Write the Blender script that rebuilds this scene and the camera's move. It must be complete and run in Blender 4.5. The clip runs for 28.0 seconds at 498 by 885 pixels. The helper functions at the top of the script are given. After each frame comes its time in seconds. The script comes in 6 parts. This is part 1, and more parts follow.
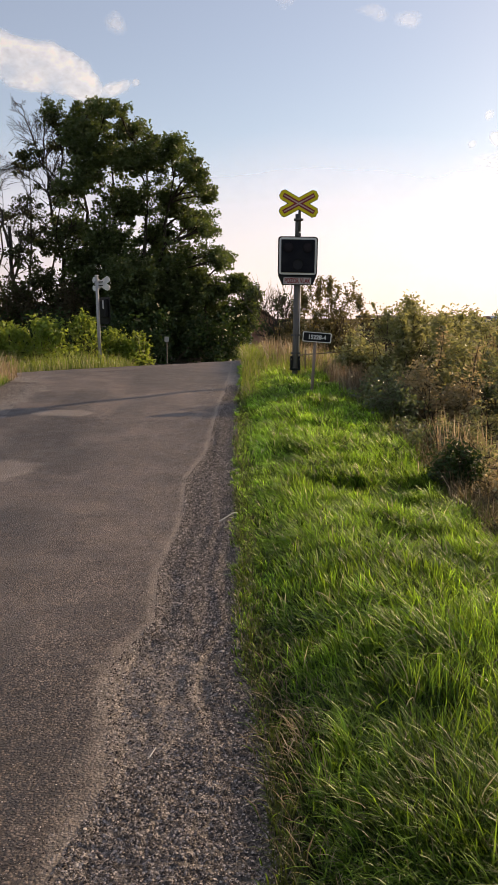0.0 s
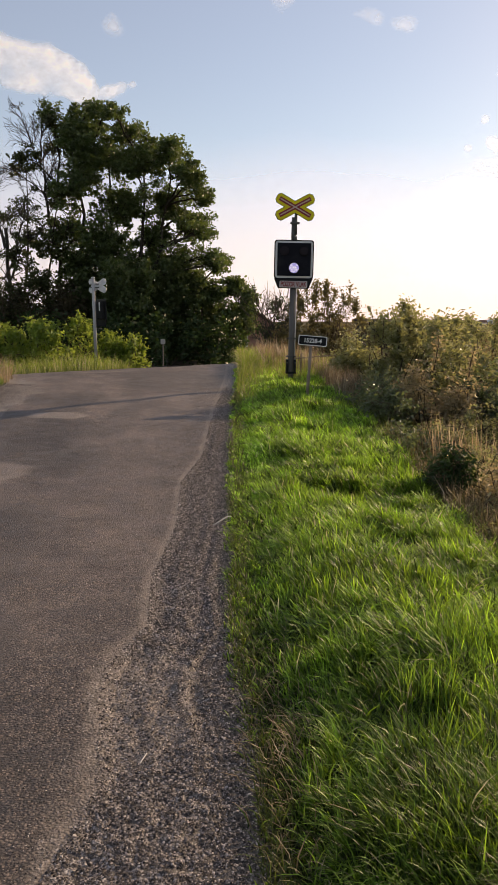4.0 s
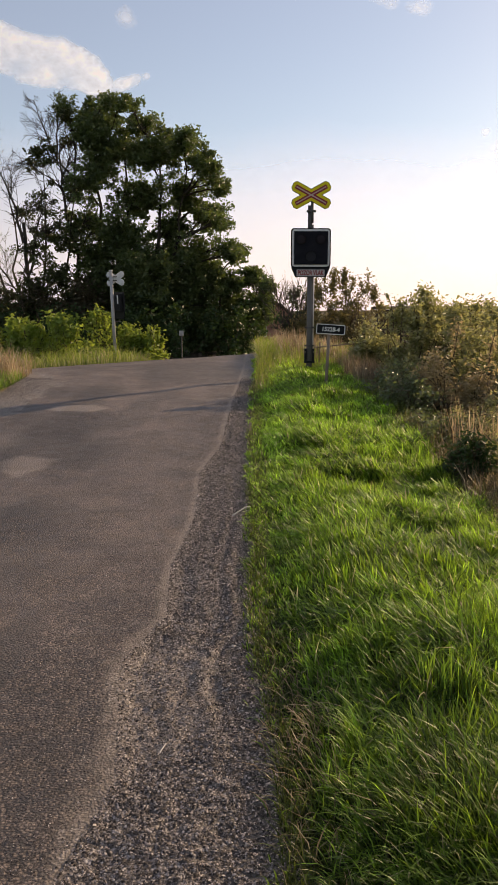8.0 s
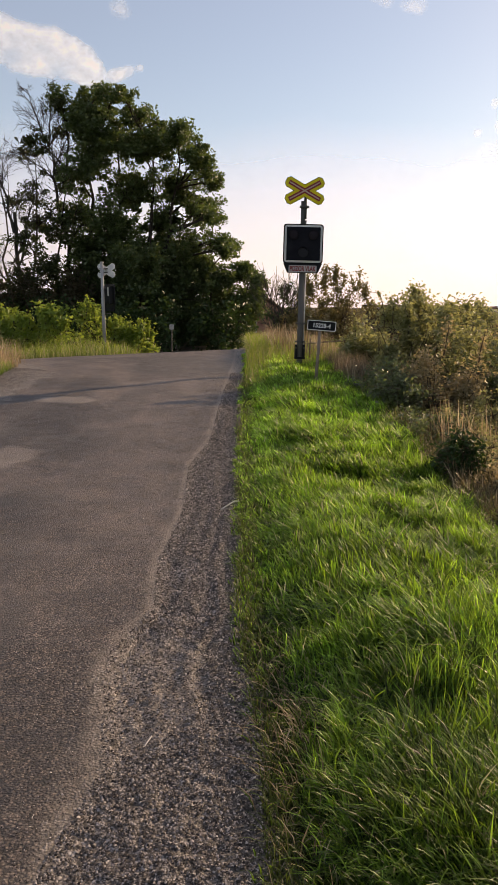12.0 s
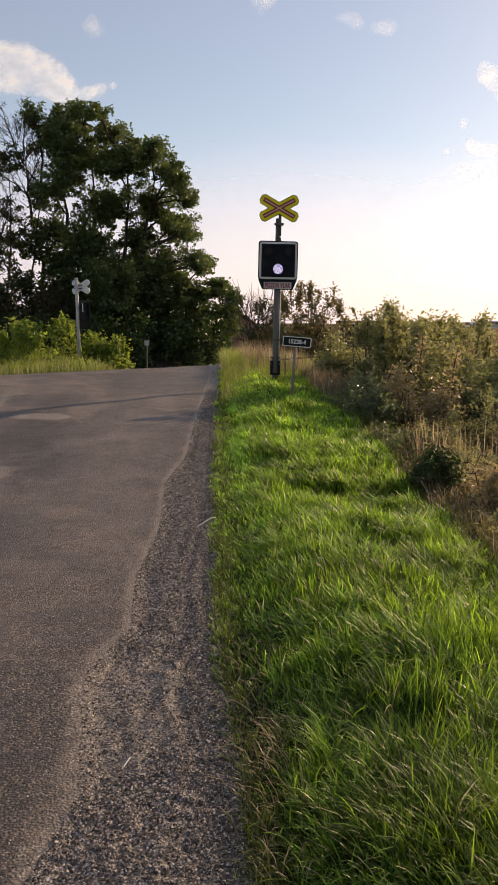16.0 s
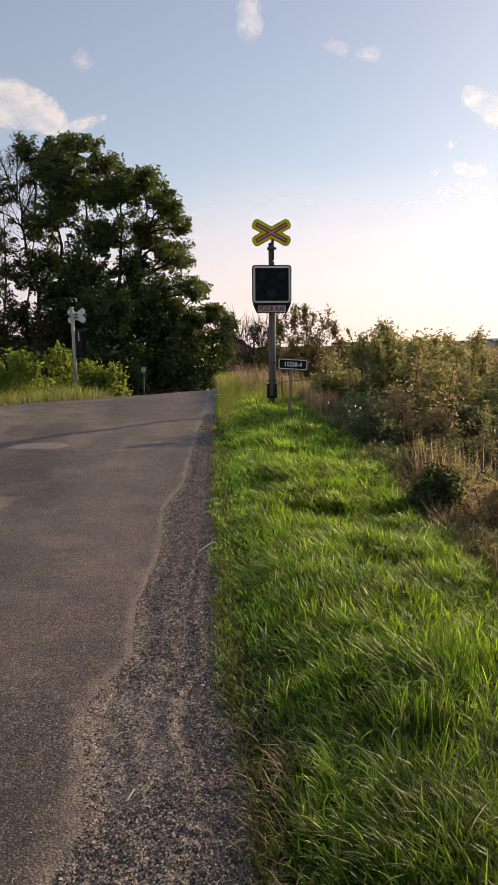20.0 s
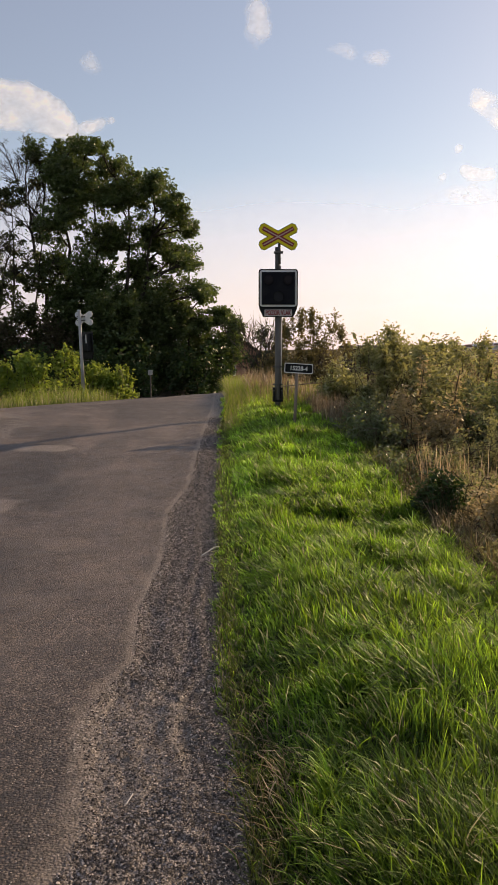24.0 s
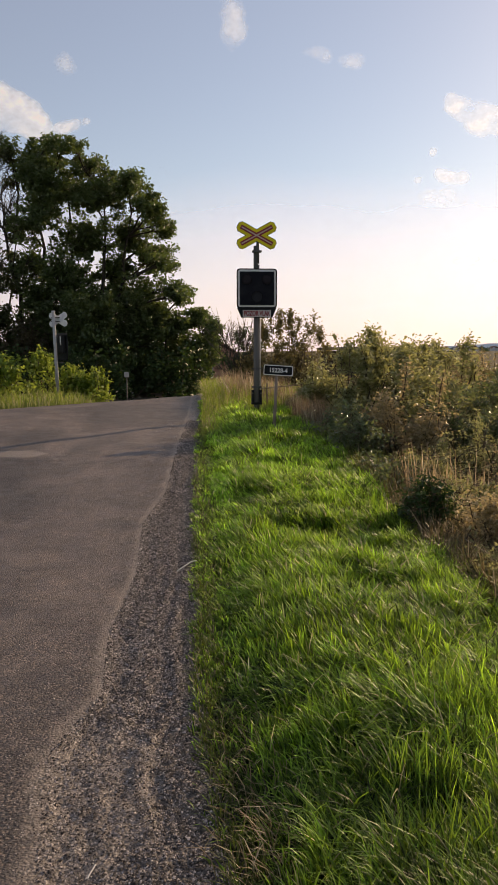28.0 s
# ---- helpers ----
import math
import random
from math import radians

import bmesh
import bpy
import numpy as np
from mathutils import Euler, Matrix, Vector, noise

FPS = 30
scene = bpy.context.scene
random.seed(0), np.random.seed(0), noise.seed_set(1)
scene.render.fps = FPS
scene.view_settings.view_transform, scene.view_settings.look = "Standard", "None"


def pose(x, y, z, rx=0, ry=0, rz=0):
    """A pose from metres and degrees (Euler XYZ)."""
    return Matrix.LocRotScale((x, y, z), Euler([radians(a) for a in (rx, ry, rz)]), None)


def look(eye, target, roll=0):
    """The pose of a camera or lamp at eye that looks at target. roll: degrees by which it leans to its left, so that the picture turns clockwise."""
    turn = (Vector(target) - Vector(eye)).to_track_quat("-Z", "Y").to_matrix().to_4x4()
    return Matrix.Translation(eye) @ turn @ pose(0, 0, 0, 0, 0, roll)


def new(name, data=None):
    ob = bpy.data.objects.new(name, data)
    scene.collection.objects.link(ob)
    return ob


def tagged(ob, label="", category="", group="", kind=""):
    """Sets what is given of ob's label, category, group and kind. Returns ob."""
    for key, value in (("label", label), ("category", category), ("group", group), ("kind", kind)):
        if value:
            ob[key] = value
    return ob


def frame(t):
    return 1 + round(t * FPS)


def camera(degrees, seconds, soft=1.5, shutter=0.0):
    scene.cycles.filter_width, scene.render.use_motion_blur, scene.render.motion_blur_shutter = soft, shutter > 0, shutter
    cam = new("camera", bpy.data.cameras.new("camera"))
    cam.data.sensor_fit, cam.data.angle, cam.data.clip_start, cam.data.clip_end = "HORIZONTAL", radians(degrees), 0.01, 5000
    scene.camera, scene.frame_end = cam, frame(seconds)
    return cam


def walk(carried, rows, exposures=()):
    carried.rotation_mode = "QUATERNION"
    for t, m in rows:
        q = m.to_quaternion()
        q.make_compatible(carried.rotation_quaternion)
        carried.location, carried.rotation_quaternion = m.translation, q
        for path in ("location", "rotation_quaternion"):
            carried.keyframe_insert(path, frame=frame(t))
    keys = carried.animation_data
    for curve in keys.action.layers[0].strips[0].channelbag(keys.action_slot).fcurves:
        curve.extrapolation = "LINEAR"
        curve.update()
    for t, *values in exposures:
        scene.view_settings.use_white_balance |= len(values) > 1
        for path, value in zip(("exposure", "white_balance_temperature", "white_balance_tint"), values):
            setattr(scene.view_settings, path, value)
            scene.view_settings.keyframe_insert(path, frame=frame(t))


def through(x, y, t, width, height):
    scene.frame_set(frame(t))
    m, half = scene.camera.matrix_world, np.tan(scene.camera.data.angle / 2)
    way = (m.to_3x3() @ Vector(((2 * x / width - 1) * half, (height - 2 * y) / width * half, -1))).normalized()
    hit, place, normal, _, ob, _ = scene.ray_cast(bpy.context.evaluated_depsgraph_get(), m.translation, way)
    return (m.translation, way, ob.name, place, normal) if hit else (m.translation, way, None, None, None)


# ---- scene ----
cam = camera(34.5, 28.0, soft=0.7)

PATH = [
    (0, (0.0, -0.172, 1.678), (0.03, 1.804, 1.372), 0.2),
    (0.5, (0.001, -0.129, 1.665), (-0.027, 1.844, 1.338), -0.9),
    (1, (0.006, -0.16, 1.676), (-0.012, 1.814, 1.35), -0.6),
    (1.5, (-0.003, -0.176, 1.682), (-0.056, 1.796, 1.354), 0.5),
    (2, (0.038, -0.109, 1.688), (0.006, 1.86, 1.336), -0.6),
    (2.5, (0.02, -0.024, 1.642), (0.017, 1.951, 1.326), -1.8),
    (3, (0.015, -0.169, 1.692), (0.036, 1.807, 1.382), 0.3),
    (3.5, (0.009, -0.168, 1.688), (0.046, 1.808, 1.383), 0.6),
    (5.5, (0.045, -0.167, 1.691), (0.078, 1.811, 1.398), 0.1),
    (6, (0.027, -0.144, 1.681), (0.051, 1.833, 1.379), 0.1),
    (6.5, (0.026, -0.131, 1.671), (0.042, 1.848, 1.386), 0.1),
    (7, (0.025, -0.128, 1.665), (0.029, 1.849, 1.368), -0.4),
    (7.5, (0.036, -0.144, 1.679), (0.035, 1.827, 1.341), -0.8),
    (8, (0.038, -0.151, 1.68), (0.026, 1.823, 1.357), -0.6),
    (8.5, (0.031, -0.155, 1.677), (0.025, 1.823, 1.384), -0.5),
    (9, (0.03, -0.139, 1.671), (0.028, 1.837, 1.361), -0.6),
    (9.5, (0.041, -0.147, 1.676), (0.068, 1.828, 1.364), -0.3),
    (10, (0.036, -0.126, 1.665), (0.059, 1.847, 1.343), -0.2),
    (10.5, (0.033, -0.15, 1.676), (0.055, 1.821, 1.336), 0.2),
    (11, (0.024, -0.139, 1.671), (0.055, 1.832, 1.332), 0.9),
    (11.5, (0.022, -0.136, 1.667), (0.043, 1.835, 1.331), 0.8),
    (13.5, (0.035, -0.134, 1.669), (0.064, 1.839, 1.344), 0.1),
    (14, (0.033, -0.117, 1.66), (0.07, 1.857, 1.341), 0.1),
    (14.5, (0.029, -0.133, 1.67), (0.099, 1.841, 1.353), 0.6),
    (15, (0.029, -0.155, 1.682), (0.126, 1.817, 1.363), 0.7),
    (15.5, (0.021, -0.133, 1.67), (0.101, 1.84, 1.353), 0.6),
    (16, (0.013, -0.135, 1.673), (0.092, 1.842, 1.378), 0.6),
    (16.5, (0.01, -0.13, 1.675), (0.094, 1.846, 1.378), 0.6),
    (17, (0.019, -0.133, 1.674), (0.107, 1.844, 1.387), 0.5),
    (17.5, (0.022, -0.104, 1.663), (0.096, 1.876, 1.388), 0.2),
    (18, (0.027, -0.126, 1.678), (0.152, 1.852, 1.406), 0.8),
    (18.5, (0.03, -0.124, 1.668), (0.151, 1.86, 1.44), 0.8),
    (19, (0.021, -0.12, 1.668), (0.163, 1.854, 1.38), -0.4),
    (19.5, (0.04, -0.145, 1.679), (0.177, 1.834, 1.432), -0.2),
    (20, (0.021, -0.119, 1.666), (0.103, 1.866, 1.43), -1.0),
    (20.5, (0.029, -0.097, 1.663), (0.124, 1.887, 1.424), -1.6),
    (21, (0.037, -0.129, 1.676), (0.135, 1.86, 1.491), -1.5),
    (21.5, (0.034, -0.123, 1.674), (0.129, 1.865, 1.481), -0.9),
    (23.5, (0.032, -0.153, 1.691), (0.087, 1.837, 1.502), -0.6),
    (24, (0.046, -0.133, 1.684), (0.111, 1.853, 1.455), -0.7),
    (24.3, (0.047, -0.134, 1.685), (0.103, 1.852, 1.453), -0.7),
    (24.4, (0.065, -0.145, 1.696), (-0.003, 1.834, 1.441), -1.2),
    (24.5, (0.075, -0.152, 1.703), (-0.067, 1.823, 1.427), -1.5),
    (25, (0.068, -0.076, 1.655), (-0.08, 1.9, 1.383), -0.7),
    (25.5, (0.067, -0.106, 1.668), (-0.04, 1.872, 1.389), -1.1),
    (26, (0.08, -0.136, 1.675), (0.042, 1.847, 1.42), -0.7),
    (26.5, (0.078, -0.117, 1.668), (0.094, 1.868, 1.425), -0.6),
    (27, (0.076, -0.127, 1.672), (0.137, 1.852, 1.392), -0.6),
    (27.5, (0.087, -0.123, 1.666), (0.159, 1.86, 1.418), -1.8),
    (28, (0.053, 0.266, 1.678), (0.173, 2.249, 1.453), -0.7),
]
walk(cam, [(t, look(eye, target, roll)) for t, eye, target, roll in PATH], exposures=[(0.0, 0.13, 8450, 18.6), (13.5, 0.13, 8450, 18.6), (14.5, 0.06, 8450, 18.6), (15.0, 0.05, 8450, 18.6), (16.0, 0.08, 8450, 18.6), (18.0, 0.08, 8450, 18.6), (19.0, -0.03, 8450, 18.6), (20.0, 0.04, 8450, 18.6), (21.0, 0.08, 8450, 18.6), (23.8, 0.00, 8450, 18.6), (24.3, 0.02, 8450, 18.6), (25.0, 0.30, 8450, 18.6), (26.0, 0.19, 8450, 18.6), (27.0, 0.07, 8450, 18.6), (28.0, -0.02, 8450, 18.6)])

# ---- world, sun, exposure ----
SUN_AZ, SUN_EL = 47.0, 19.5     # degrees to the right of the road's direction, above the horizon

world = bpy.data.worlds.new("sky")
world.use_nodes = True
scene.world = world
_nt = world.node_tree
_sky = _nt.nodes.new("ShaderNodeTexSky")
_sky.sky_type = "NISHITA"
_sky.sun_disc = False
_sky.sun_elevation = radians(SUN_EL)
_sky.sun_rotation = radians(SUN_AZ)
_sky.altitude = 300
_sky.air_density, _sky.dust_density, _sky.ozone_density = 1.0, 0.7, 3.0
_nt.nodes["Background"].inputs["Strength"].default_value = 0.15
_haze = _nt.nodes.new("ShaderNodeMix")          # thin summer haze
_haze.data_type = "RGBA"
_haze.inputs[0].default_value = 0.16
_haze.inputs[7].default_value = (5.45, 5.3, 5.55, 1.0)
_pale = _nt.nodes.new("ShaderNodeHueSaturation")
_pale.inputs["Saturation"].default_value = 1.07
_nt.links.new(_sky.outputs[0], _pale.inputs["Color"])
_nt.links.new(_pale.outputs[0], _haze.inputs[6])
_nt.links.new(_haze.outputs[2], _nt.nodes["Background"].inputs["Color"])

sun_data = bpy.data.lights.new("sun", "SUN")
sun_data.energy, sun_data.angle, sun_data.color = 4.2, radians(0.6), (1.0, 0.83, 0.62)
sun = new("sun", sun_data)
_d = Vector((math.sin(radians(SUN_AZ)) * math.cos(radians(SUN_EL)), math.cos(radians(SUN_AZ)) * math.cos(radians(SUN_EL)), math.sin(radians(SUN_EL))))
sun.matrix_world = look(_d * 60, (0, 0, 0))

# ---- node helpers ----


class Shade:
    """A small helper to write node materials."""

    def __init__(self, name, rough=0.8, spec=0.3, metal=0.0):
        self.mat = bpy.data.materials.new(name)
        self.mat.use_nodes = True
        self.nt = self.mat.node_tree
        self.bsdf = self.nt.nodes["Principled BSDF"]
        self.out = self.nt.nodes["Material Output"]
        self.put(self.bsdf.inputs["Roughness"], rough)
        self.put(self.bsdf.inputs["Specular IOR Level"], spec)
        self.put(self.bsdf.inputs["Metallic"], metal)
        self.coord = self.nt.nodes.new("ShaderNodeTexCoord")

    def put(self, socket, value):
        if isinstance(value, bpy.types.NodeSocket):
            self.nt.links.new(value, socket)
        elif isinstance(value, (tuple, list)):
            socket.default_value = (*value, 1.0) if len(value) == 3 and len(socket.default_value) == 4 else value
        else:
            socket.default_value = value

    def noise(self, scale, detail=3.0, rough=0.55, where=None, stretch=None, out="Fac"):
        n = self.nt.nodes.new("ShaderNodeTexNoise")
        n.inputs["Scale"].default_value, n.inputs["Detail"].default_value, n.inputs["Roughness"].default_value = scale, detail, rough
        src = where or self.coord.outputs["Object"]
        if stretch:
            m = self.nt.nodes.new("ShaderNodeMapping")
            m.inputs["Scale"].default_value = stretch
            self.put(m.inputs["Vector"], src)
            src = m.outputs[0]
        self.put(n.inputs["Vector"], src)
        return n.outputs[out]

    def cells(self, scale, out="Distance", feature="F1", stretch=None):
        n = self.nt.nodes.new("ShaderNodeTexVoronoi")
        n.feature = feature
        n.inputs["Scale"].default_value = scale
        src = self.coord.outputs["Object"]
        if stretch:
            m = self.nt.nodes.new("ShaderNodeMapping")
            m.inputs["Scale"].default_value = stretch
            self.put(m.inputs["Vector"], src)
            src = m.outputs[0]
        self.put(n.inputs["Vector"], src)
        return n.outputs[out]

    def ramp(self, fac, *stops):
        n = self.nt.nodes.new("ShaderNodeValToRGB")
        e = n.color_ramp.elements
        while len(e) < len(stops):
            e.new(0.5)
        for el, (p, c) in zip(e, stops):
            el.position = p
            el.color = (c, c, c, 1) if isinstance(c, (int, float)) else (*c, 1)
        self.put(n.inputs[0], fac)
        return n.outputs[0]

    def mix(self, fac, a, b, kind="MIX"):
        n = self.nt.nodes.new("ShaderNodeMix")
        n.data_type, n.blend_type = "RGBA", kind
        self.put(n.inputs[0], fac)
        self.put(n.inputs[6], a)
        self.put(n.inputs[7], b)
        return n.outputs[2]

    def math(self, op, a, b=0.0, clamp=False):
        n = self.nt.nodes.new("ShaderNodeMath")
        n.operation, n.use_clamp = op, clamp
        self.put(n.inputs[0], a)
        self.put(n.inputs[1], b)
        return n.outputs[0]

    def attr(self, name):
        n = self.nt.nodes.new("ShaderNodeAttribute")
        n.attribute_name = name
        return n.outputs["Fac"]

    def island(self):
        return self.nt.nodes.new("ShaderNodeNewGeometry").outputs["Random Per Island"]

    def random(self):
        return self.nt.nodes.new("ShaderNodeObjectInfo").outputs["Random"]

    def color(self, c):
        self.put(self.bsdf.inputs["Base Color"], c)
        return self

    def rough(self, v):
        self.put(self.bsdf.inputs["Roughness"], v)
        return self

    def bump(self, height, strength=0.5, distance=0.01):
        n = self.nt.nodes.new("ShaderNodeBump")
        n.inputs["Strength"].default_value, n.inputs["Distance"].default_value = strength, distance
        self.put(n.inputs["Height"], height)
        self.put(self.bsdf.inputs["Normal"], n.outputs[0])
        return self

    def leafy(self, colour, through, amount):
        """Lets light pass through a thin leaf."""
        t = self.nt.nodes.new("ShaderNodeBsdfTranslucent")
        self.put(t.inputs["Color"], through)
        m = self.nt.nodes.new("ShaderNodeMixShader")
        m.inputs[0].default_value = amount
        self.put(self.bsdf.inputs["Base Color"], colour)
        self.nt.links.new(self.bsdf.outputs[0], m.inputs[1])
        self.nt.links.new(t.outputs[0], m.inputs[2])
        self.nt.links.new(m.outputs[0], self.out.inputs["Surface"])
        return self


# ---- materials ----
def leaf_material(name, dark, mid, light, through, amount=0.42, rough=0.48, spec=0.32, scale=0.6):
    s = Shade(name, rough, spec)
    c = s.ramp(s.island(), (0.0, dark), (0.5, mid), (1.0, light))
    c = s.mix(s.ramp(s.noise(scale, 2), (0.35, 0.0), (0.65, 0.65)), c, s.mix(0.5, c, mid), "MIX")
    t = s.mix(s.island(), through, tuple(v * 0.6 for v in through))
    return s.leafy(c, t, amount).mat


def blade_material(name, base, dark, light, dry, through, dry_share=0.06, amount=0.45):
    s = Shade(name, 0.40, 0.24)
    isl, tone = s.island(), s.attr("tone")
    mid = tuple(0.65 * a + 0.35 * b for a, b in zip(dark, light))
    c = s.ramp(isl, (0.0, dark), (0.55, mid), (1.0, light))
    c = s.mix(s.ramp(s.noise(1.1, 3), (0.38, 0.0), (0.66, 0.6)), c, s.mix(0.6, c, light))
    # roots fade to base, dark in lush grass: painted shade between the blades
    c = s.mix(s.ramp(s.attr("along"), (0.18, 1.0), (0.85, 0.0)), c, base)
    is_dry = s.ramp(isl, (1.0 - dry_share - 0.01, 0.0), (1.0 - dry_share, 1.0))
    c = s.mix(is_dry, c, dry)
    t = s.mix(is_dry, s.mix(isl, tuple(v * 0.45 for v in through), through), tuple(v * 0.8 for v in dry))
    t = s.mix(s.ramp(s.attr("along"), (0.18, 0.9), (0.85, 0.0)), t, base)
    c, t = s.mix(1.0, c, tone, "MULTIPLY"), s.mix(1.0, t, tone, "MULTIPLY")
    return s.leafy(c, t, amount).mat


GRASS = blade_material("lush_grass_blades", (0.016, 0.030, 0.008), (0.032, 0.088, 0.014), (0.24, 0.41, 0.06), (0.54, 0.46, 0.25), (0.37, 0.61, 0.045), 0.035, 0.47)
GRASS_PALE = blade_material("yellowing_grass_blades", (0.10, 0.14, 0.035), (0.14, 0.22, 0.04), (0.42, 0.50, 0.09), (0.52, 0.43, 0.22), (0.55, 0.66, 0.09), 0.2)
GRASS_DRY = blade_material("dry_straw_blades", (0.24, 0.18, 0.10), (0.34, 0.24, 0.14), (0.64, 0.48, 0.31), (0.70, 0.57, 0.39), (0.78, 0.57, 0.34), 0.2, 0.5)
# lighter copy of the lush grass, with the sunlight on the bank painted in
GRASS_BANK = blade_material("sunlit_bank_grass_blades", (0.045, 0.09, 0.02), (0.06, 0.16, 0.025), (0.30, 0.48, 0.08), (0.50, 0.42, 0.22), (0.44, 0.72, 0.06), 0.06, 0.5)
GRASS_RUST = blade_material("rust_brown_weed_blades", (0.10, 0.08, 0.045), (0.20, 0.14, 0.09), (0.60, 0.45, 0.31), (0.6, 0.48, 0.33), (0.52, 0.36, 0.20), 0.15, 0.42)
GRASS_EDGE = blade_material("trodden_edge_grass", (0.04, 0.045, 0.018), (0.04, 0.07, 0.016), (0.16, 0.21, 0.05), (0.42, 0.35, 0.21), (0.22, 0.30, 0.04), 0.12)
GRASS_WEED = blade_material("olive_brown_weed_blades", (0.05, 0.042, 0.022), (0.085, 0.07, 0.035), (0.40, 0.32, 0.18), (0.62, 0.50, 0.33), (0.38, 0.29, 0.12), 0.10, 0.40)
LEAF_TREE = leaf_material("dark_tree_leaves", (0.026, 0.046, 0.017), (0.068, 0.104, 0.038), (0.17, 0.21, 0.095), (0.20, 0.28, 0.06), 0.33, 0.40, 0.4)
LEAF_BROWN = leaf_material("browned_tree_leaves", (0.035, 0.03, 0.018), (0.06, 0.05, 0.028), (0.10, 0.09, 0.045), (0.13, 0.10, 0.04), 0.28)
LEAF_SPARSE = leaf_material("thin_dark_tree_leaves", (0.025, 0.035, 0.014), (0.045, 0.060, 0.022), (0.085, 0.10, 0.04), (0.12, 0.14, 0.03), 0.30)
LEAF_BUSH = leaf_material("fresh_bush_leaves", (0.04, 0.085, 0.018), (0.15, 0.24, 0.045), (0.36, 0.46, 0.13), (0.46, 0.58, 0.09), 0.46)
LEAF_SHRUB = leaf_material("olive_brown_shrub_leaves", (0.05, 0.046, 0.022), (0.27, 0.215, 0.12), (0.70, 0.60, 0.40), (0.70, 0.54, 0.26), 0.48, 0.36, 0.5)
LEAF_HEDGE = leaf_material("mid_green_shrub_leaves", (0.032, 0.050, 0.018), (0.165, 0.175, 0.08), (0.56, 0.55, 0.33), (0.54, 0.53, 0.19), 0.47, 0.34, 0.5)
LEAF_ELDER = leaf_material("glossy_deep_green_leaves", (0.018, 0.030, 0.012), (0.07, 0.10, 0.045), (0.24, 0.27, 0.16), (0.28, 0.34, 0.10), 0.34, 0.30, 0.6)
LEAF_THICKET = leaf_material("brown_green_thicket_leaves", (0.045, 0.042, 0.022), (0.12, 0.11, 0.05), (0.28, 0.25, 0.13), (0.34, 0.28, 0.10), 0.40)
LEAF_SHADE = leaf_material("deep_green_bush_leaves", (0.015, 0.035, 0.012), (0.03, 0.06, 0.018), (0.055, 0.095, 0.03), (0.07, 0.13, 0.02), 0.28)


def bark_material(name, a, b):
    s = Shade(name, 0.9, 0.15)
    n = s.noise(9, 5, 0.65, stretch=(1, 1, 0.25))
    return s.color(s.ramp(n, (0.3, a), (0.7, b))).bump(n, 0.7, 0.02).mat


BARK = bark_material("grey_brown_bark", (0.03, 0.025, 0.02), (0.085, 0.07, 0.055))
BARK_DEAD = bark_material("weathered_dead_bark", (0.03, 0.026, 0.023), (0.085, 0.072, 0.062))
TWIG = bark_material("brown_twigs", (0.06, 0.045, 0.03), (0.16, 0.12, 0.08))


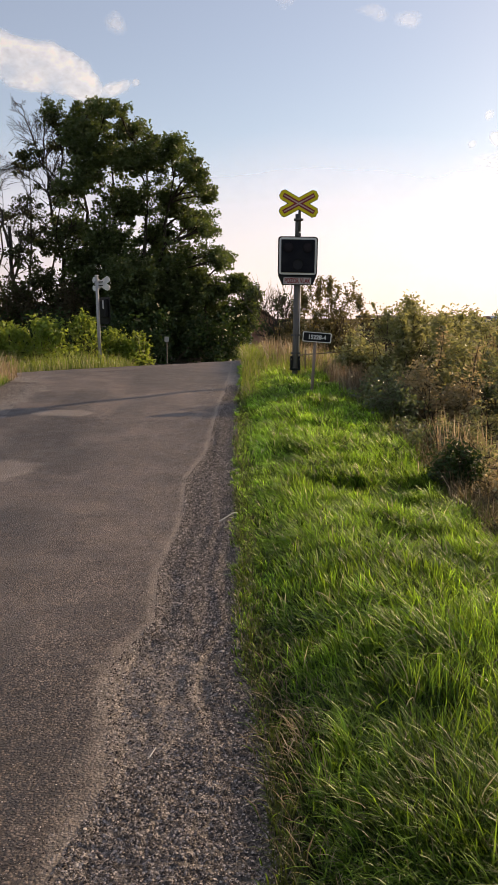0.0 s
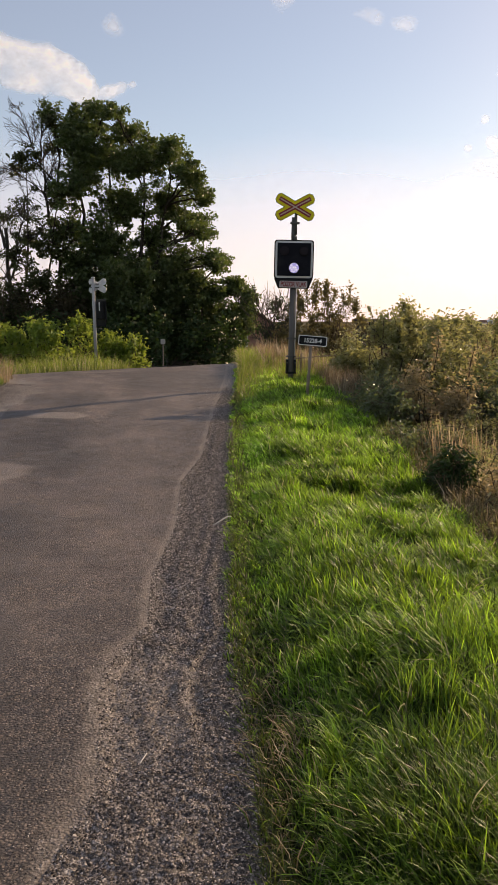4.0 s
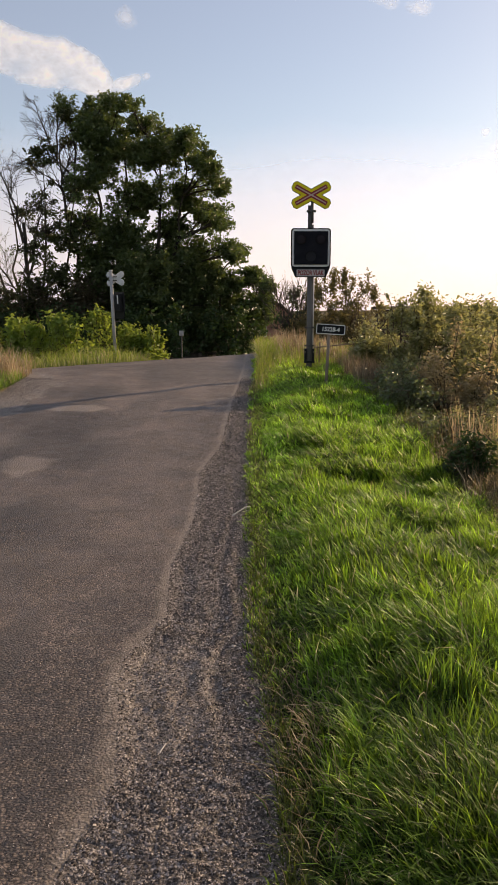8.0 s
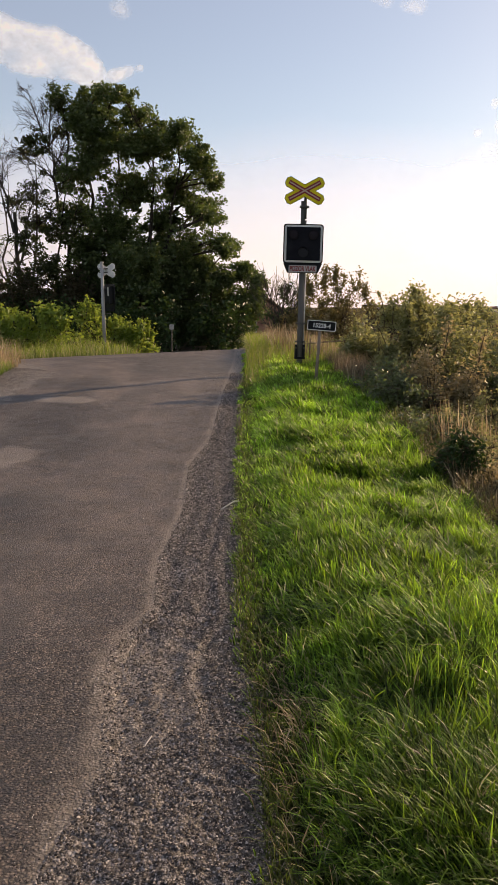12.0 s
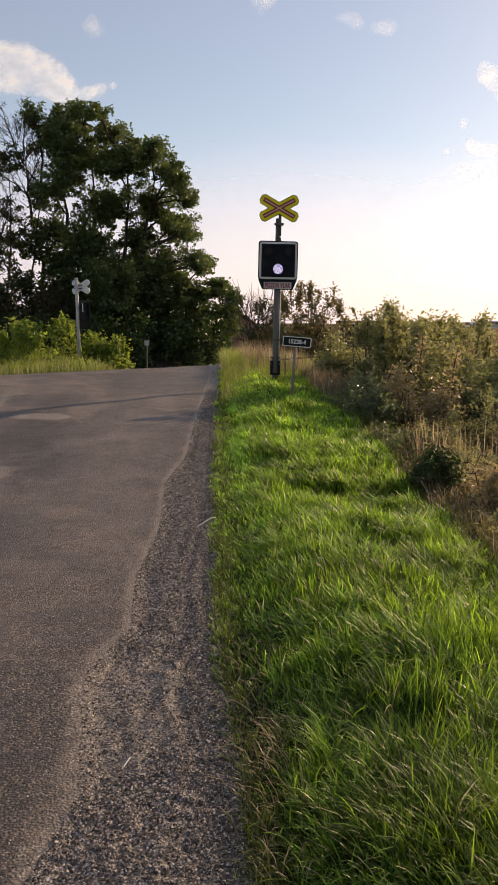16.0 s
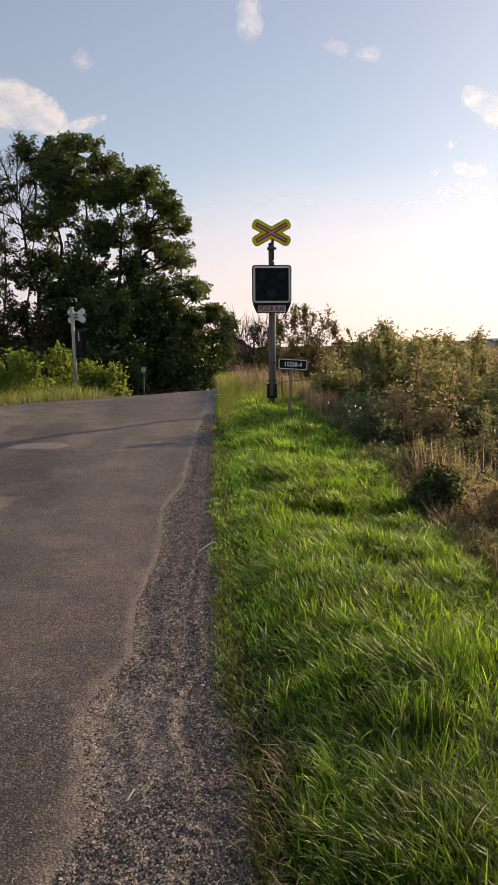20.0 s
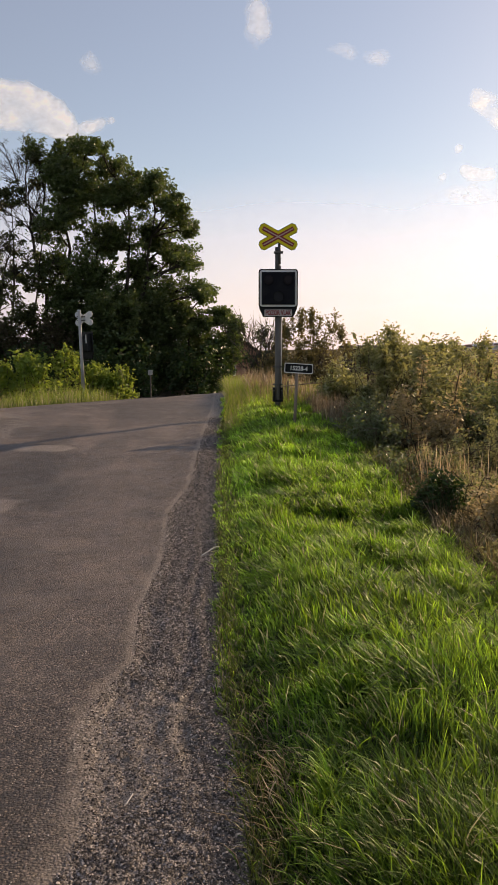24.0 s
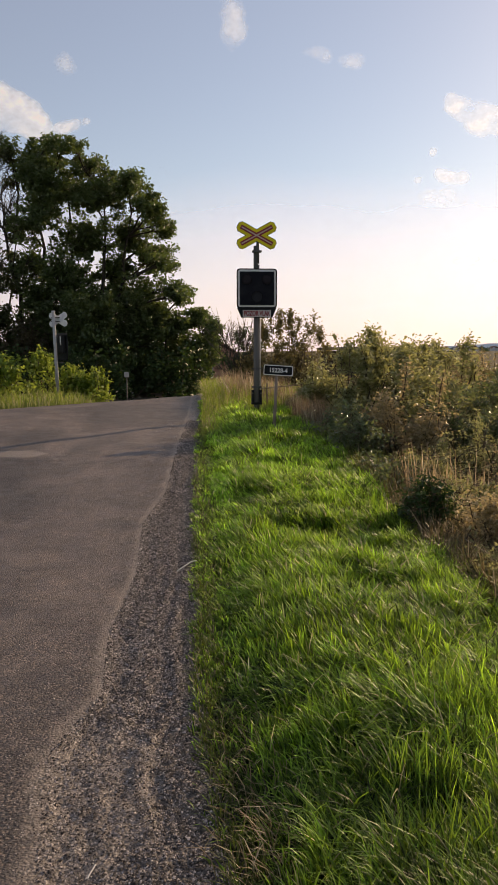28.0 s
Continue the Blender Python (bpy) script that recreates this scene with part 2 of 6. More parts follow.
def road_material():
    s = Shade("worn_asphalt_with_gravel_edge", 0.9, 0.7)
    fine = s.cells(95, "Color")
    grit = s.cells(80, "Distance")
    wide = s.noise(0.55, 4, 0.6, stretch=(1.3, 0.5, 1))
    mid = s.noise(6, 4, 0.6)
    tar = s.ramp(wide, (0.36, (0.070, 0.060, 0.055)), (0.5, (0.112, 0.095, 0.087)), (0.64, (0.162, 0.141, 0.130)))
    tar = s.mix(0.4, tar, s.ramp(mid, (0.3, (0.085, 0.073, 0.067)), (0.7, (0.150, 0.131, 0.120))))
    speck = s.ramp(s.noise(150, 2), (0.42, 0.0), (0.62, 1.0))
    tar = s.mix(s.math("MULTIPLY", speck, 0.35), tar, (0.26, 0.225, 0.20))
    chip = s.ramp(s.cells(80, "Color"), (0.32, (0.42, 0.40, 0.38)), (0.5, (0.95, 0.95, 0.95)), (0.70, (2.0, 1.95, 1.88)))
    # dark rims between chips: their small shadows painted into the colour
    gap = s.ramp(s.cells(80, "Distance"), (0.32, (1.15, 1.15, 1.15)), (0.58, (0.34, 0.32, 0.30)))
    coarse = s.attr("coarse")
    tar = s.mix(s.math("ADD", s.math("MULTIPLY", coarse, 0.55), 0.4, True), tar, chip, "MULTIPLY")
    tar = s.mix(s.math("ADD", s.math("MULTIPLY", coarse, 0.7), 0.15, True), tar, gap, "MULTIPLY")
    blotch = s.ramp(s.noise(1.7, 6, 0.68), (0.36, (0.60, 0.58, 0.57)), (0.52, (1.0, 1.0, 1.0)), (0.68, (1.30, 1.27, 1.24)))
    tar = s.mix(0.85, tar, blotch, "MULTIPLY")
    bent = s.nt.nodes.new("ShaderNodeVectorMath")
    bent.operation = "ADD"
    s.put(bent.inputs[0], s.coord.outputs["Object"])
    wob = s.nt.nodes.new("ShaderNodeVectorMath")
    wob.operation = "SCALE"
    s.put(wob.inputs[0], s.noise(2.5, 4, 0.6, out="Color"))
    wob.inputs[3].default_value = 0.55
    s.put(bent.inputs[1], wob.outputs[0])
    web = s.nt.nodes.new("ShaderNodeTexVoronoi")
    web.feature = "DISTANCE_TO_EDGE"
    web.inputs["Scale"].default_value = 0.55
    s.put(web.inputs["Vector"], bent.outputs[0])
    crack = s.math("MULTIPLY", s.ramp(web.outputs["Distance"], (0.0, 1.0), (0.012, 0.0)), s.ramp(s.noise(0.9, 3), (0.48, 0.0), (0.60, 1.0)))
    tar = s.mix(s.math("MULTIPLY", crack, 0.75), tar, (0.035, 0.030, 0.028))
    pits = s.math("MULTIPLY", s.ramp(s.noise(26, 4, 0.7), (0.58, 0.0), (0.66, 1.0)), s.ramp(s.noise(0.7, 4, stretch=(1.6, 0.6, 1)), (0.44, 0.0), (0.60, 1.0)))
    tar = s.mix(s.math("MULTIPLY", pits, 0.6), tar, (0.045, 0.039, 0.036))
    tar = s.mix(s.ramp(s.attr("patch"), (0.0, 0.0), (1.0, 0.9)), tar, s.mix(0.2, (0.40, 0.37, 0.345), tar))
    tar = s.mix(s.ramp(s.attr("track"), (0.0, 0.0), (1.0, 0.7)), tar, (0.062, 0.056, 0.051))
    # the coarser seal is also tinted darker, painting in self-shadow among its chips
    tar = s.mix(1.0, tar, s.mix(coarse, (1.06, 0.95, 0.85), (0.75, 0.67, 0.595)), "MULTIPLY")
    pale = s.ramp(fine, (0.3, (0.040, 0.035, 0.031)), (0.52, (0.20, 0.172, 0.154)), (0.74, (0.50, 0.445, 0.40)))
    pale = s.mix(0.9, pale, gap, "MULTIPLY")
    stone = s.mix(s.ramp(s.noise(2.2, 4), (0.4, 0.0), (0.65, 0.5)), pale, (0.13, 0.106, 0.087))
    edge = s.math("ADD", s.attr("edge"), s.math("MULTIPLY", s.math("SUBTRACT", s.noise(6, 6, 0.7), 0.5), 0.34))
    c = s.mix(s.ramp(s.math("ADD", edge, 0.5), (0.46, 0.0), (0.54, 1.0)), tar, stone)
    band = s.math("MULTIPLY", s.ramp(s.math("ADD", edge, 0.5), (0.40, 0.0), (0.48, 1.0), (0.53, 0.8), (0.70, 0.0)), s.ramp(s.noise(2.2, 7, 0.75), (0.47, 0.0), (0.66, 1.0)))
    c = s.mix(s.math("MULTIPLY", band, 0.42), c, (0.31, 0.245, 0.185))
    dusty = s.math("MULTIPLY", s.attr("dust"), s.ramp(s.noise(5, 6, 0.7), (0.30, 0.0), (0.55, 1.0)))
    c = s.mix(s.math("MULTIPLY", dusty, 0.66), c, (0.275, 0.22, 0.17))
    dirt = s.ramp(s.math("ADD", edge, 0.5), (0.9, 0.0), (1.0, 0.7))
    c = s.mix(dirt, c, (0.06, 0.05, 0.035))
    h = s.math("SUBTRACT", 0.6, s.math("MULTIPLY", grit, 0.9))
    h = s.math("ADD", h, s.math("MULTIPLY", s.noise(120, 3, 0.6), 1.1))
    return s.color(c).rough(s.ramp(mid, (0.3, 0.52), (0.7, 0.74))).bump(h, 0.6, 0.008).mat


def soil_material():
    s = Shade("grassy_soil", 0.95, 0.1)
    big, mid = s.noise(0.12, 4), s.noise(3.5, 5, 0.6)
    c = s.mix(s.ramp(mid, (0.3, 0.0), (0.7, 1.0)), (0.035, 0.038, 0.014), (0.075, 0.072, 0.026))
    far = s.ramp(big, (0.3, (0.075, 0.062, 0.034)), (0.55, (0.095, 0.075, 0.042)), (0.75, (0.06, 0.068, 0.03)))
    c = s.mix(s.attr("field"), c, s.mix(s.ramp(mid, (0.3, 0.0), (0.7, 0.35)), far, (0.07, 0.075, 0.03)))
    return s.color(c).bump(mid, 0.9, 0.06).mat


def stone_material():
    s = Shade("grey_chippings", 0.85, 0.3)
    c = s.ramp(s.island(), (0.0, (0.022, 0.019, 0.018)), (0.5, (0.11, 0.094, 0.082)), (0.8, (0.30, 0.258, 0.228)), (1.0, (0.66, 0.58, 0.52)))
    return s.color(c).bump(s.noise(240, 2), 0.3, 0.002).mat


def paint(name, colour, rough=0.45, spec=0.4, wear=0.25, metal=0.0):
    """Coat of paint or metal with faint dirt and scuffs."""
    s = Shade(name, rough, spec, metal)
    n, fine = s.noise(5, 4, 0.65), s.noise(40, 3)
    dirt = tuple(0.55 * v + 0.03 for v in colour)
    c = s.mix(s.math("MULTIPLY", s.ramp(n, (0.42, 0.0), (0.72, 1.0)), wear), colour, dirt)
    return s.color(c).rough(s.ramp(fine, (0.3, max(rough - 0.1, 0.05)), (0.7, min(rough + 0.12, 1.0)))).bump(n, 0.08, 0.004).mat


ROAD, SOIL, STONE = road_material(), soil_material(), stone_material()
STEEL = paint("galvanised_steel", (0.13, 0.117, 0.105), 0.65, 0.3, 0.6, 0.0)
STEEL_PALE = paint("pale_galvanised_steel", (0.42, 0.41, 0.40), 0.55, 0.4, 0.4)
STEEL_DARK = paint("dirty_steel", (0.10, 0.095, 0.09), 0.6, 0.4, 0.5, 0.2)
BLACK = paint("black_enamel", (0.010, 0.010, 0.011), 0.55, 0.2, 0.3)
PANEL = paint("matt_black_panel", (0.008, 0.008, 0.013), 0.6, 0.12, 0.3)
RING = paint("black_lamp_ring", (0.010, 0.010, 0.012), 0.8, 0.1, 0.3)
WHITE = paint("white_reflective_paint", (0.72, 0.70, 0.68), 0.5, 0.4, 0.3)
GREY_BACK = paint("grey_aluminium_back", (0.66, 0.66, 0.66), 0.5, 0.4, 0.4, 0.1)
YELLOW = paint("fluorescent_yellow_sheet", (0.86, 0.68, 0.01), 0.5, 0.4, 0.2)
PLATE = paint("dusty_white_sheet", (0.52, 0.46, 0.45), 0.55, 0.35, 0.3)
RED = paint("dark_red_reflective_sheet", (0.33, 0.018, 0.022), 0.5, 0.4, 0.2)
PINK = paint("faded_white_sheet", (0.62, 0.42, 0.36), 0.5, 0.4, 0.25)
RED_TEXT = paint("red_lettering", (0.28, 0.03, 0.03), 0.5, 0.4, 0.1)
CABLE = paint("pale_grey_conduit", (0.55, 0.53, 0.50), 0.5, 0.4, 0.3)
WOOD = bark_material("weathered_wood", (0.16, 0.12, 0.085), (0.36, 0.29, 0.21))
RUST = paint("rusty_steel_pipe", (0.26, 0.20, 0.15), 0.75, 0.3, 0.6)


def glass_lens(name, colour):
    s = Shade(name, 0.6, 0.1)
    return s.color(colour).bump(s.cells(110), 0.25, 0.003).mat


LENS_RED = glass_lens("dark_red_lens_glass", (0.024, 0.019, 0.023))
LENS_DARK = glass_lens("dark_unlit_lens_glass", (0.029, 0.029, 0.034))


def glow_material():
    s = Shade("white_signal_glow", 0.4, 0.3)
    dots = s.ramp(s.cells(38), (0.15, (0.9, 0.93, 1.0)), (0.6, (0.28, 0.31, 0.82)))
    s.color((0.05, 0.05, 0.06))
    s.put(s.bsdf.inputs["Emission Color"], dots)
    s.put(s.bsdf.inputs["Emission Strength"], 0.85)
    return s.mat


GLOW = glow_material()

# ---- mesh helpers ----


def part(name, bm, material, parent=None, label="", smooth=False):
    """Links a bmesh as one mesh object under its thing."""
    me = bpy.data.meshes.new(name)
    bm.to_mesh(me)
    bm.free()
    me.materials.append(material)
    if smooth:
        me.polygons.foreach_set("use_smooth", [True] * len(me.polygons))
    ob = new(name, me)
    ob.parent = parent
    return tagged(ob, label) if label else ob


def sheet(name, verts, faces, material, parent=None, attrs=(), smooth=False):
    """Links a mesh from arrays: faces is an array of equal-sided faces or a list of such arrays."""
    me = bpy.data.meshes.new(name)
    blocks = faces if isinstance(faces, list) else [faces]
    loops = np.concatenate([b.ravel() for b in blocks]).astype(np.int32)
    sizes = np.concatenate([np.full(len(b), b.shape[1]) for b in blocks]).astype(np.int32)
    me.vertices.add(len(verts))
    me.vertices.foreach_set("co", np.asarray(verts, np.float32).ravel())
    me.loops.add(len(loops))
    me.loops.foreach_set("vertex_index", loops)
    me.polygons.add(len(sizes))
    me.polygons.foreach_set("loop_start", np.r_[0, np.cumsum(sizes)[:-1]].astype(np.int32))
    me.polygons.foreach_set("loop_total", sizes)
    for key, values in attrs:
        me.attributes.new(key, "FLOAT", "POINT").data.foreach_set("value", np.asarray(values, np.float32))
    me.update(calc_edges=True)
    me.materials.append(material)
    if smooth:
        me.polygons.foreach_set("use_smooth", np.ones(len(sizes), bool))
    ob = new(name, me)
    ob.parent = parent
    return ob


def thing(name, m, label, category, group=""):
    ob = new(name)
    ob.matrix_world = m
    ob.empty_display_size = 0.2
    return tagged(ob, label, category, group)


def box(bm, sx, sy, sz, m, bevel=0.0):
    made = bmesh.ops.create_cube(bm, size=1.0, matrix=m @ Matrix.Diagonal((sx, sy, sz, 1)))["verts"]
    if bevel:
        edges = list({e for v in made for e in v.link_edges})
        bmesh.ops.bevel(bm, geom=edges, offset=bevel, segments=2, affect="EDGES", profile=0.6)


def rod(bm, r0, r1, length, m, sides=20):
    bmesh.ops.create_cone(bm, cap_ends=True, segments=sides, radius1=r0, radius2=r1, depth=length, matrix=m @ Matrix.Translation((0, 0, length / 2)))


def smooth_step(a, b, x):
    w = np.clip((x - a) / (b - a), 0.0, 1.0)
    return w * w * (3 - 2 * w)


_table = np.random.RandomState(7).rand(256, 256)


def value_noise(x, y, scale):
    """Smooth noise from 0 to 1 over arrays of places."""
    x, y = np.asarray(x, float) * scale + 1000, np.asarray(y, float) * scale + 1000
    i, j = np.floor(x).astype(int), np.floor(y).astype(int)
    u, v = x - i, y - j
    u, v = u * u * (3 - 2 * u), v * v * (3 - 2 * v)
    g = lambda a, b: _table[a % 256, b % 256]
    return (g(i, j) * (1 - u) + g(i + 1, j) * u) * (1 - v) + (g(i, j + 1) * (1 - u) + g(i + 1, j + 1) * u) * v


# ---- the lie of the land ----
# the road climbs to a crest that runs slantwise across it, and falls away behind
_ks = np.arange(-60, 90, 0.25)
_kz = np.interp(_ks, [0, 5, 8, 11, 14, 17, 19.5, 21, 23, 27, 32, 40], [0, 0.0, 0.10, 0.28, 0.42, 0.52, 0.56, 0.55, 0.45, 0.15, -0.2, -0.5])
_kz = np.convolve(np.pad(_kz, 5, "edge"), np.ones(11) / 11, "valid")


def land(x, y):
    """Height of the ground."""
    x, y = np.asarray(x, float), np.asarray(y, float)
    s = y - 1.07 * np.clip(x, -9, 0) * smooth_step(9, 15, y)
    z = np.interp(s, _ks, _kz)
    z = z * (1 - smooth_step(5, 18, x))
    z = z - 0.14 * smooth_step(0.25, 1.8, x) - 0.34 * smooth_step(1.7, 3.4, x)
    z = z - 0.10 * smooth_step(-4.0, -5.5, x) * (1 - smooth_step(9, 14, y))
    r = np.hypot(x, y)
    z = z * (1 - smooth_step(45, 90, r)) - 0.9 * smooth_step(45, 90, r)
    return z


def asphalt_edge(y):
    """Where the tar ends and the loose chippings begin."""
    return np.interp(y, [-30, 2.0, 2.5, 3.2, 3.5, 4.05, 4.9, 6.1, 7.6, 8.9, 10.2, 12.6, 16, 40], [-0.55, -0.58, -0.49, -0.59, -0.62, -0.47, -0.53, -0.46, -0.51, -0.35, -0.33, -0.27, -0.14, -0.1])


def road_left(y):
    return np.interp(y, [-60, 9.5, 11.6, 12.6, 13.4, 14.5, 15.5, 17, 20, 30, 60], [-3.6, -3.6, -3.7, -3.5, -3.52, -3.7, -4.2, -4.7, -4.5, -4.3, -4.3])


def road_right(y):
    return np.interp(y, [-60, 2.0, 3.0, 4.0, 6.0, 12.6, 18.4, 60], [0.14, 0.11, 0.05, 0.0, -0.04, -0.03, 0.06, 0.1])


def road_height(x, y):
    """Top of the road: tar, and the loose shoulder with its ruts along the way."""
    edge = x - asphalt_edge(y)
    left, right = road_left(y) - 0.55, road_right(y) + 0.12
    rough = (value_noise(x, y, 22) - 0.5) * 0.012 + (value_noise(x, y, 55) - 0.5) * 0.012
    ruts = (value_noise(edge * 18, y * 0.5, 1.0) - 0.5) * 0.014 + (value_noise(x, y, 5) - 0.5) * 0.018
    z = land(x, y) + 0.02 + (value_noise(x, y, 1.3) - 0.5) * 0.025 + (rough + ruts) * smooth_step(-0.03, 0.10, edge) - 0.012 * smooth_step(0.0, 0.1, edge)
    return z - 0.05 * smooth_step(0.10, 0.0, x - left) - 0.03 * smooth_step(0.08, 0.0, right - x)


def build_road():
    ys = np.concatenate([np.arange(-40, 0, 1.0), np.arange(0, 7, 0.03), np.arange(7, 12, 0.06), np.arange(12, 24, 0.12), np.arange(24, 60, 1.0)])
    us = np.concatenate([np.linspace(0, 0.83, 66), np.linspace(0.84, 1, 44)])
    y, u = np.meshgrid(ys, us, indexing="ij")
    left, right = road_left(y) - 0.55, road_right(y) + 0.12
    x = left + (right - left) * u
    edge = x - asphalt_edge(y)
    z = road_height(x, y)
    left_grit = smooth_step(1.0, 0.62, x - left + (value_noise(x, y, 2.5) - 0.5) * 0.3 + (value_noise(x, y, 11) - 0.5) * 0.3 + 0.35 * smooth_step(13.0, 14.5, y))
    spot = lambda cx, cy, rx, ry: smooth_step(1.15, 0.75, np.hypot((x - cx) / rx, (y - cy) / ry) + (value_noise(x, y, 2.6) - 0.5) * 0.5)
    crisp = lambda cx, cy, rx, ry: smooth_step(1.08, 0.92, np.hypot((x - cx) / rx, (y - cy) / ry) + (value_noise(x, y, 4.0) - 0.5) * 0.7)
    patch = np.clip(0.9 * crisp(-2.45, 11.15, 0.42, 0.26) + 0.7 * crisp(-2.38, 7.95, 0.36, 0.40) + 0.4 * spot(-3.1, 9.3, 0.5, 0.5), 0, 1)
    track = 0.8 * spot(-1.2, 3.7, 0.10, 0.55) + 0.4 * spot(-1.55, 5.0, 0.16, 1.5) + 0.5 * spot(-2.7, 6.6, 0.3, 2.4) + 0.6 * spot(-1.0, 15.5, 1.2, 2.0) + 0.5 * spot(-2.9, 12.4, 1.2, 0.6)
    track = track + 0.8 * spot(-3.0, 9.4, 0.7, 0.6) + 0.6 * spot(-2.6, 7.2, 0.14, 0.9) + 0.55 * spot(-1.55, 11.2, 0.22, 1.7) + 0.5 * spot(-2.35, 5.4, 0.16, 1.0) + 0.45 * spot(-2.2, 6.6, 0.6, 0.5) + 0.4 * spot(-1.7, 8.6, 0.3, 0.9)
    track = track + 0.6 * smooth_step(0.42, 0.62, value_noise(x * 1.3, y * 0.7 + 5, 1.2)) * smooth_step(-1.3, -2.0, x) * smooth_step(5.0, 6.2, y) * smooth_step(14.5, 12.5, y)
    dust = np.clip(0.65 * spot(-0.38, 3.2, 0.24, 0.55) + 0.4 * spot(-0.55, 2.3, 0.08, 0.5) + (1 - 0.5 * smooth_step(3.2, 2.4, y)) * np.exp(-((edge + 0.02 * value_noise(x, y, 3) + 0.005) / 0.024) ** 2), 0, 1)
    coarse = np.clip(smooth_step(5.2, 3.2, y + 1.2 * (value_noise(x, y, 1.4) - 0.5)) + 0.8 * smooth_step(0.5, 0.72, value_noise(x + 3, y * 0.5, 1.7)) * smooth_step(-1.4, -2.0, x) + 0.35 * smooth_step(0.45, 0.7, value_noise(x, y, 2.4)), 0, 1)
    edge = np.where(left_grit > 0.02, np.maximum(edge, left_grit * 0.24), edge)
    dust = np.maximum(dust, 0.75 * left_grit)
    n, m = y.shape
    k = np.arange(n * m).reshape(n, m)
    faces = np.stack([k[:-1, :-1], k[:-1, 1:], k[1:, 1:], k[1:, :-1]], -1).reshape(-1, 4)
    attrs = (("edge", np.clip(edge, -0.5, 0.5).ravel()), ("patch", patch.ravel()), ("track", np.clip(track, 0, 1).ravel()), ("dust", dust.ravel()), ("coarse", coarse.ravel()))
    ob = sheet("road", np.stack([x, y, z], -1).reshape(-1, 3), faces, ROAD, None, attrs, True)
    tagged(ob, "worn grey-brown asphalt lane with a loose gravel edge", "road", kind="structure")


def build_ground():
    near = np.concatenate([-np.geomspace(4200, 14, 34), np.arange(-13, 13, 0.33), np.geomspace(13, 4200, 34)])
    ahead = np.concatenate([-np.geomspace(4200, 12, 26), np.arange(-11, 45, 0.4), np.geomspace(45, 4200, 34)])
    x, y = np.meshgrid(near, ahead, indexing="ij")
    z = land(x, y) + (value_noise(x, y, 1.1) - 0.5) * 0.05
    under = (smooth_step(0.35, -0.1, x - road_right(y))) * smooth_step(-0.75, -0.35, x - road_left(y))
    z = z - 0.09 * under * (np.hypot(x, y) < 70)
    r = np.hypot(x, y)
    z = z + (value_noise(x, y, 0.004) - 0.5) * 5.0 * smooth_step(250, 1200, r)
    n, m = x.shape
    k = np.arange(n * m).reshape(n, m)
    faces = np.stack([k[:-1, :-1], k[1:, :-1], k[1:, 1:], k[:-1, 1:]], -1).reshape(-1, 4)
    ob = sheet("ground", np.stack([x, y, z], -1).reshape(-1, 3), faces, SOIL, None, (("field", smooth_step(18, 40, r).ravel()),), True)
    tagged(ob, "dark soil and rough meadow reaching to the horizon", "ground", kind="structure")


def build_chippings():
    """Loose stones on the road's edge, finer and fewer on the tar."""
    rng = np.random.RandomState(11)
    n = 150000
    y = 1.5 + 13 * rng.rand(n) ** 2.1
    w = rng.rand(n)
    lo, hi = asphalt_edge(y), road_right(y) + 0.06
    x = lo + 0.015 + (hi - lo - 0.015) * w ** 0.9
    stray = rng.rand(n) < 0.05
    x = np.where(stray, lo - np.abs(rng.randn(n)) * 0.22, x)
    size = (0.0021 + 0.0030 * rng.rand(n) ** 1.8) * np.where(stray, 0.7, 1.0) * (1 + 0.10 * y)
    big = rng.rand(n) < 0.004
    size = np.where(big & ~stray, size * 1.8, size)
    thin = (rng.rand(n) < 0.6) & (np.hypot((x + 0.38) / 0.26, (y - 3.2) / 0.55) < 1)
    size = np.where(thin, size * 0.4, size)
    z = road_height(x, y) + size * 0.15
    # the far shoulder of the road
    m = 14000
    y2 = 7.0 + 7.0 * rng.rand(m)
    x2 = road_left(y2) - 0.45 + np.minimum(np.abs(rng.randn(m)) * 0.34, 0.9)
    size2 = (0.004 + 0.005 * rng.rand(m) ** 2)
    x, y, size = np.r_[x, x2], np.r_[y, y2], np.r_[size, size2]
    z = np.r_[z, road_height(x2, y2) + size2 * 0.2]
    n += m
    base = np.array([(1, 0, 0), (-1, 0, 0), (0, 1, 0), (0, -1, 0), (0, 0, 0.75)], float)
    tri = np.array([(0, 2, 4), (2, 1, 4), (1, 3, 4), (3, 0, 4)])
    v = base[None] * (0.65 + 0.7 * rng.rand(n, 5, 1)) * size[:, None, None]
    a = rng.rand(n) * 6.28
    c, s = np.cos(a)[:, None], np.sin(a)[:, None]
    v = np.stack([v[..., 0] * c - v[..., 1] * s, v[..., 0] * s + v[..., 1] * c, v[..., 2] + 0.25 * v[..., 0]], -1)
    v = v + np.stack([x, y, z], -1)[:, None]
    faces = (tri[None] + 5 * np.arange(n)[:, None, None]).reshape(-1, 3)
    ob = sheet("gravel", v.reshape(-1, 3), faces, STONE)
    tagged(ob, "loose grey chippings scattered along the road edge", "gravel", kind="stuff")


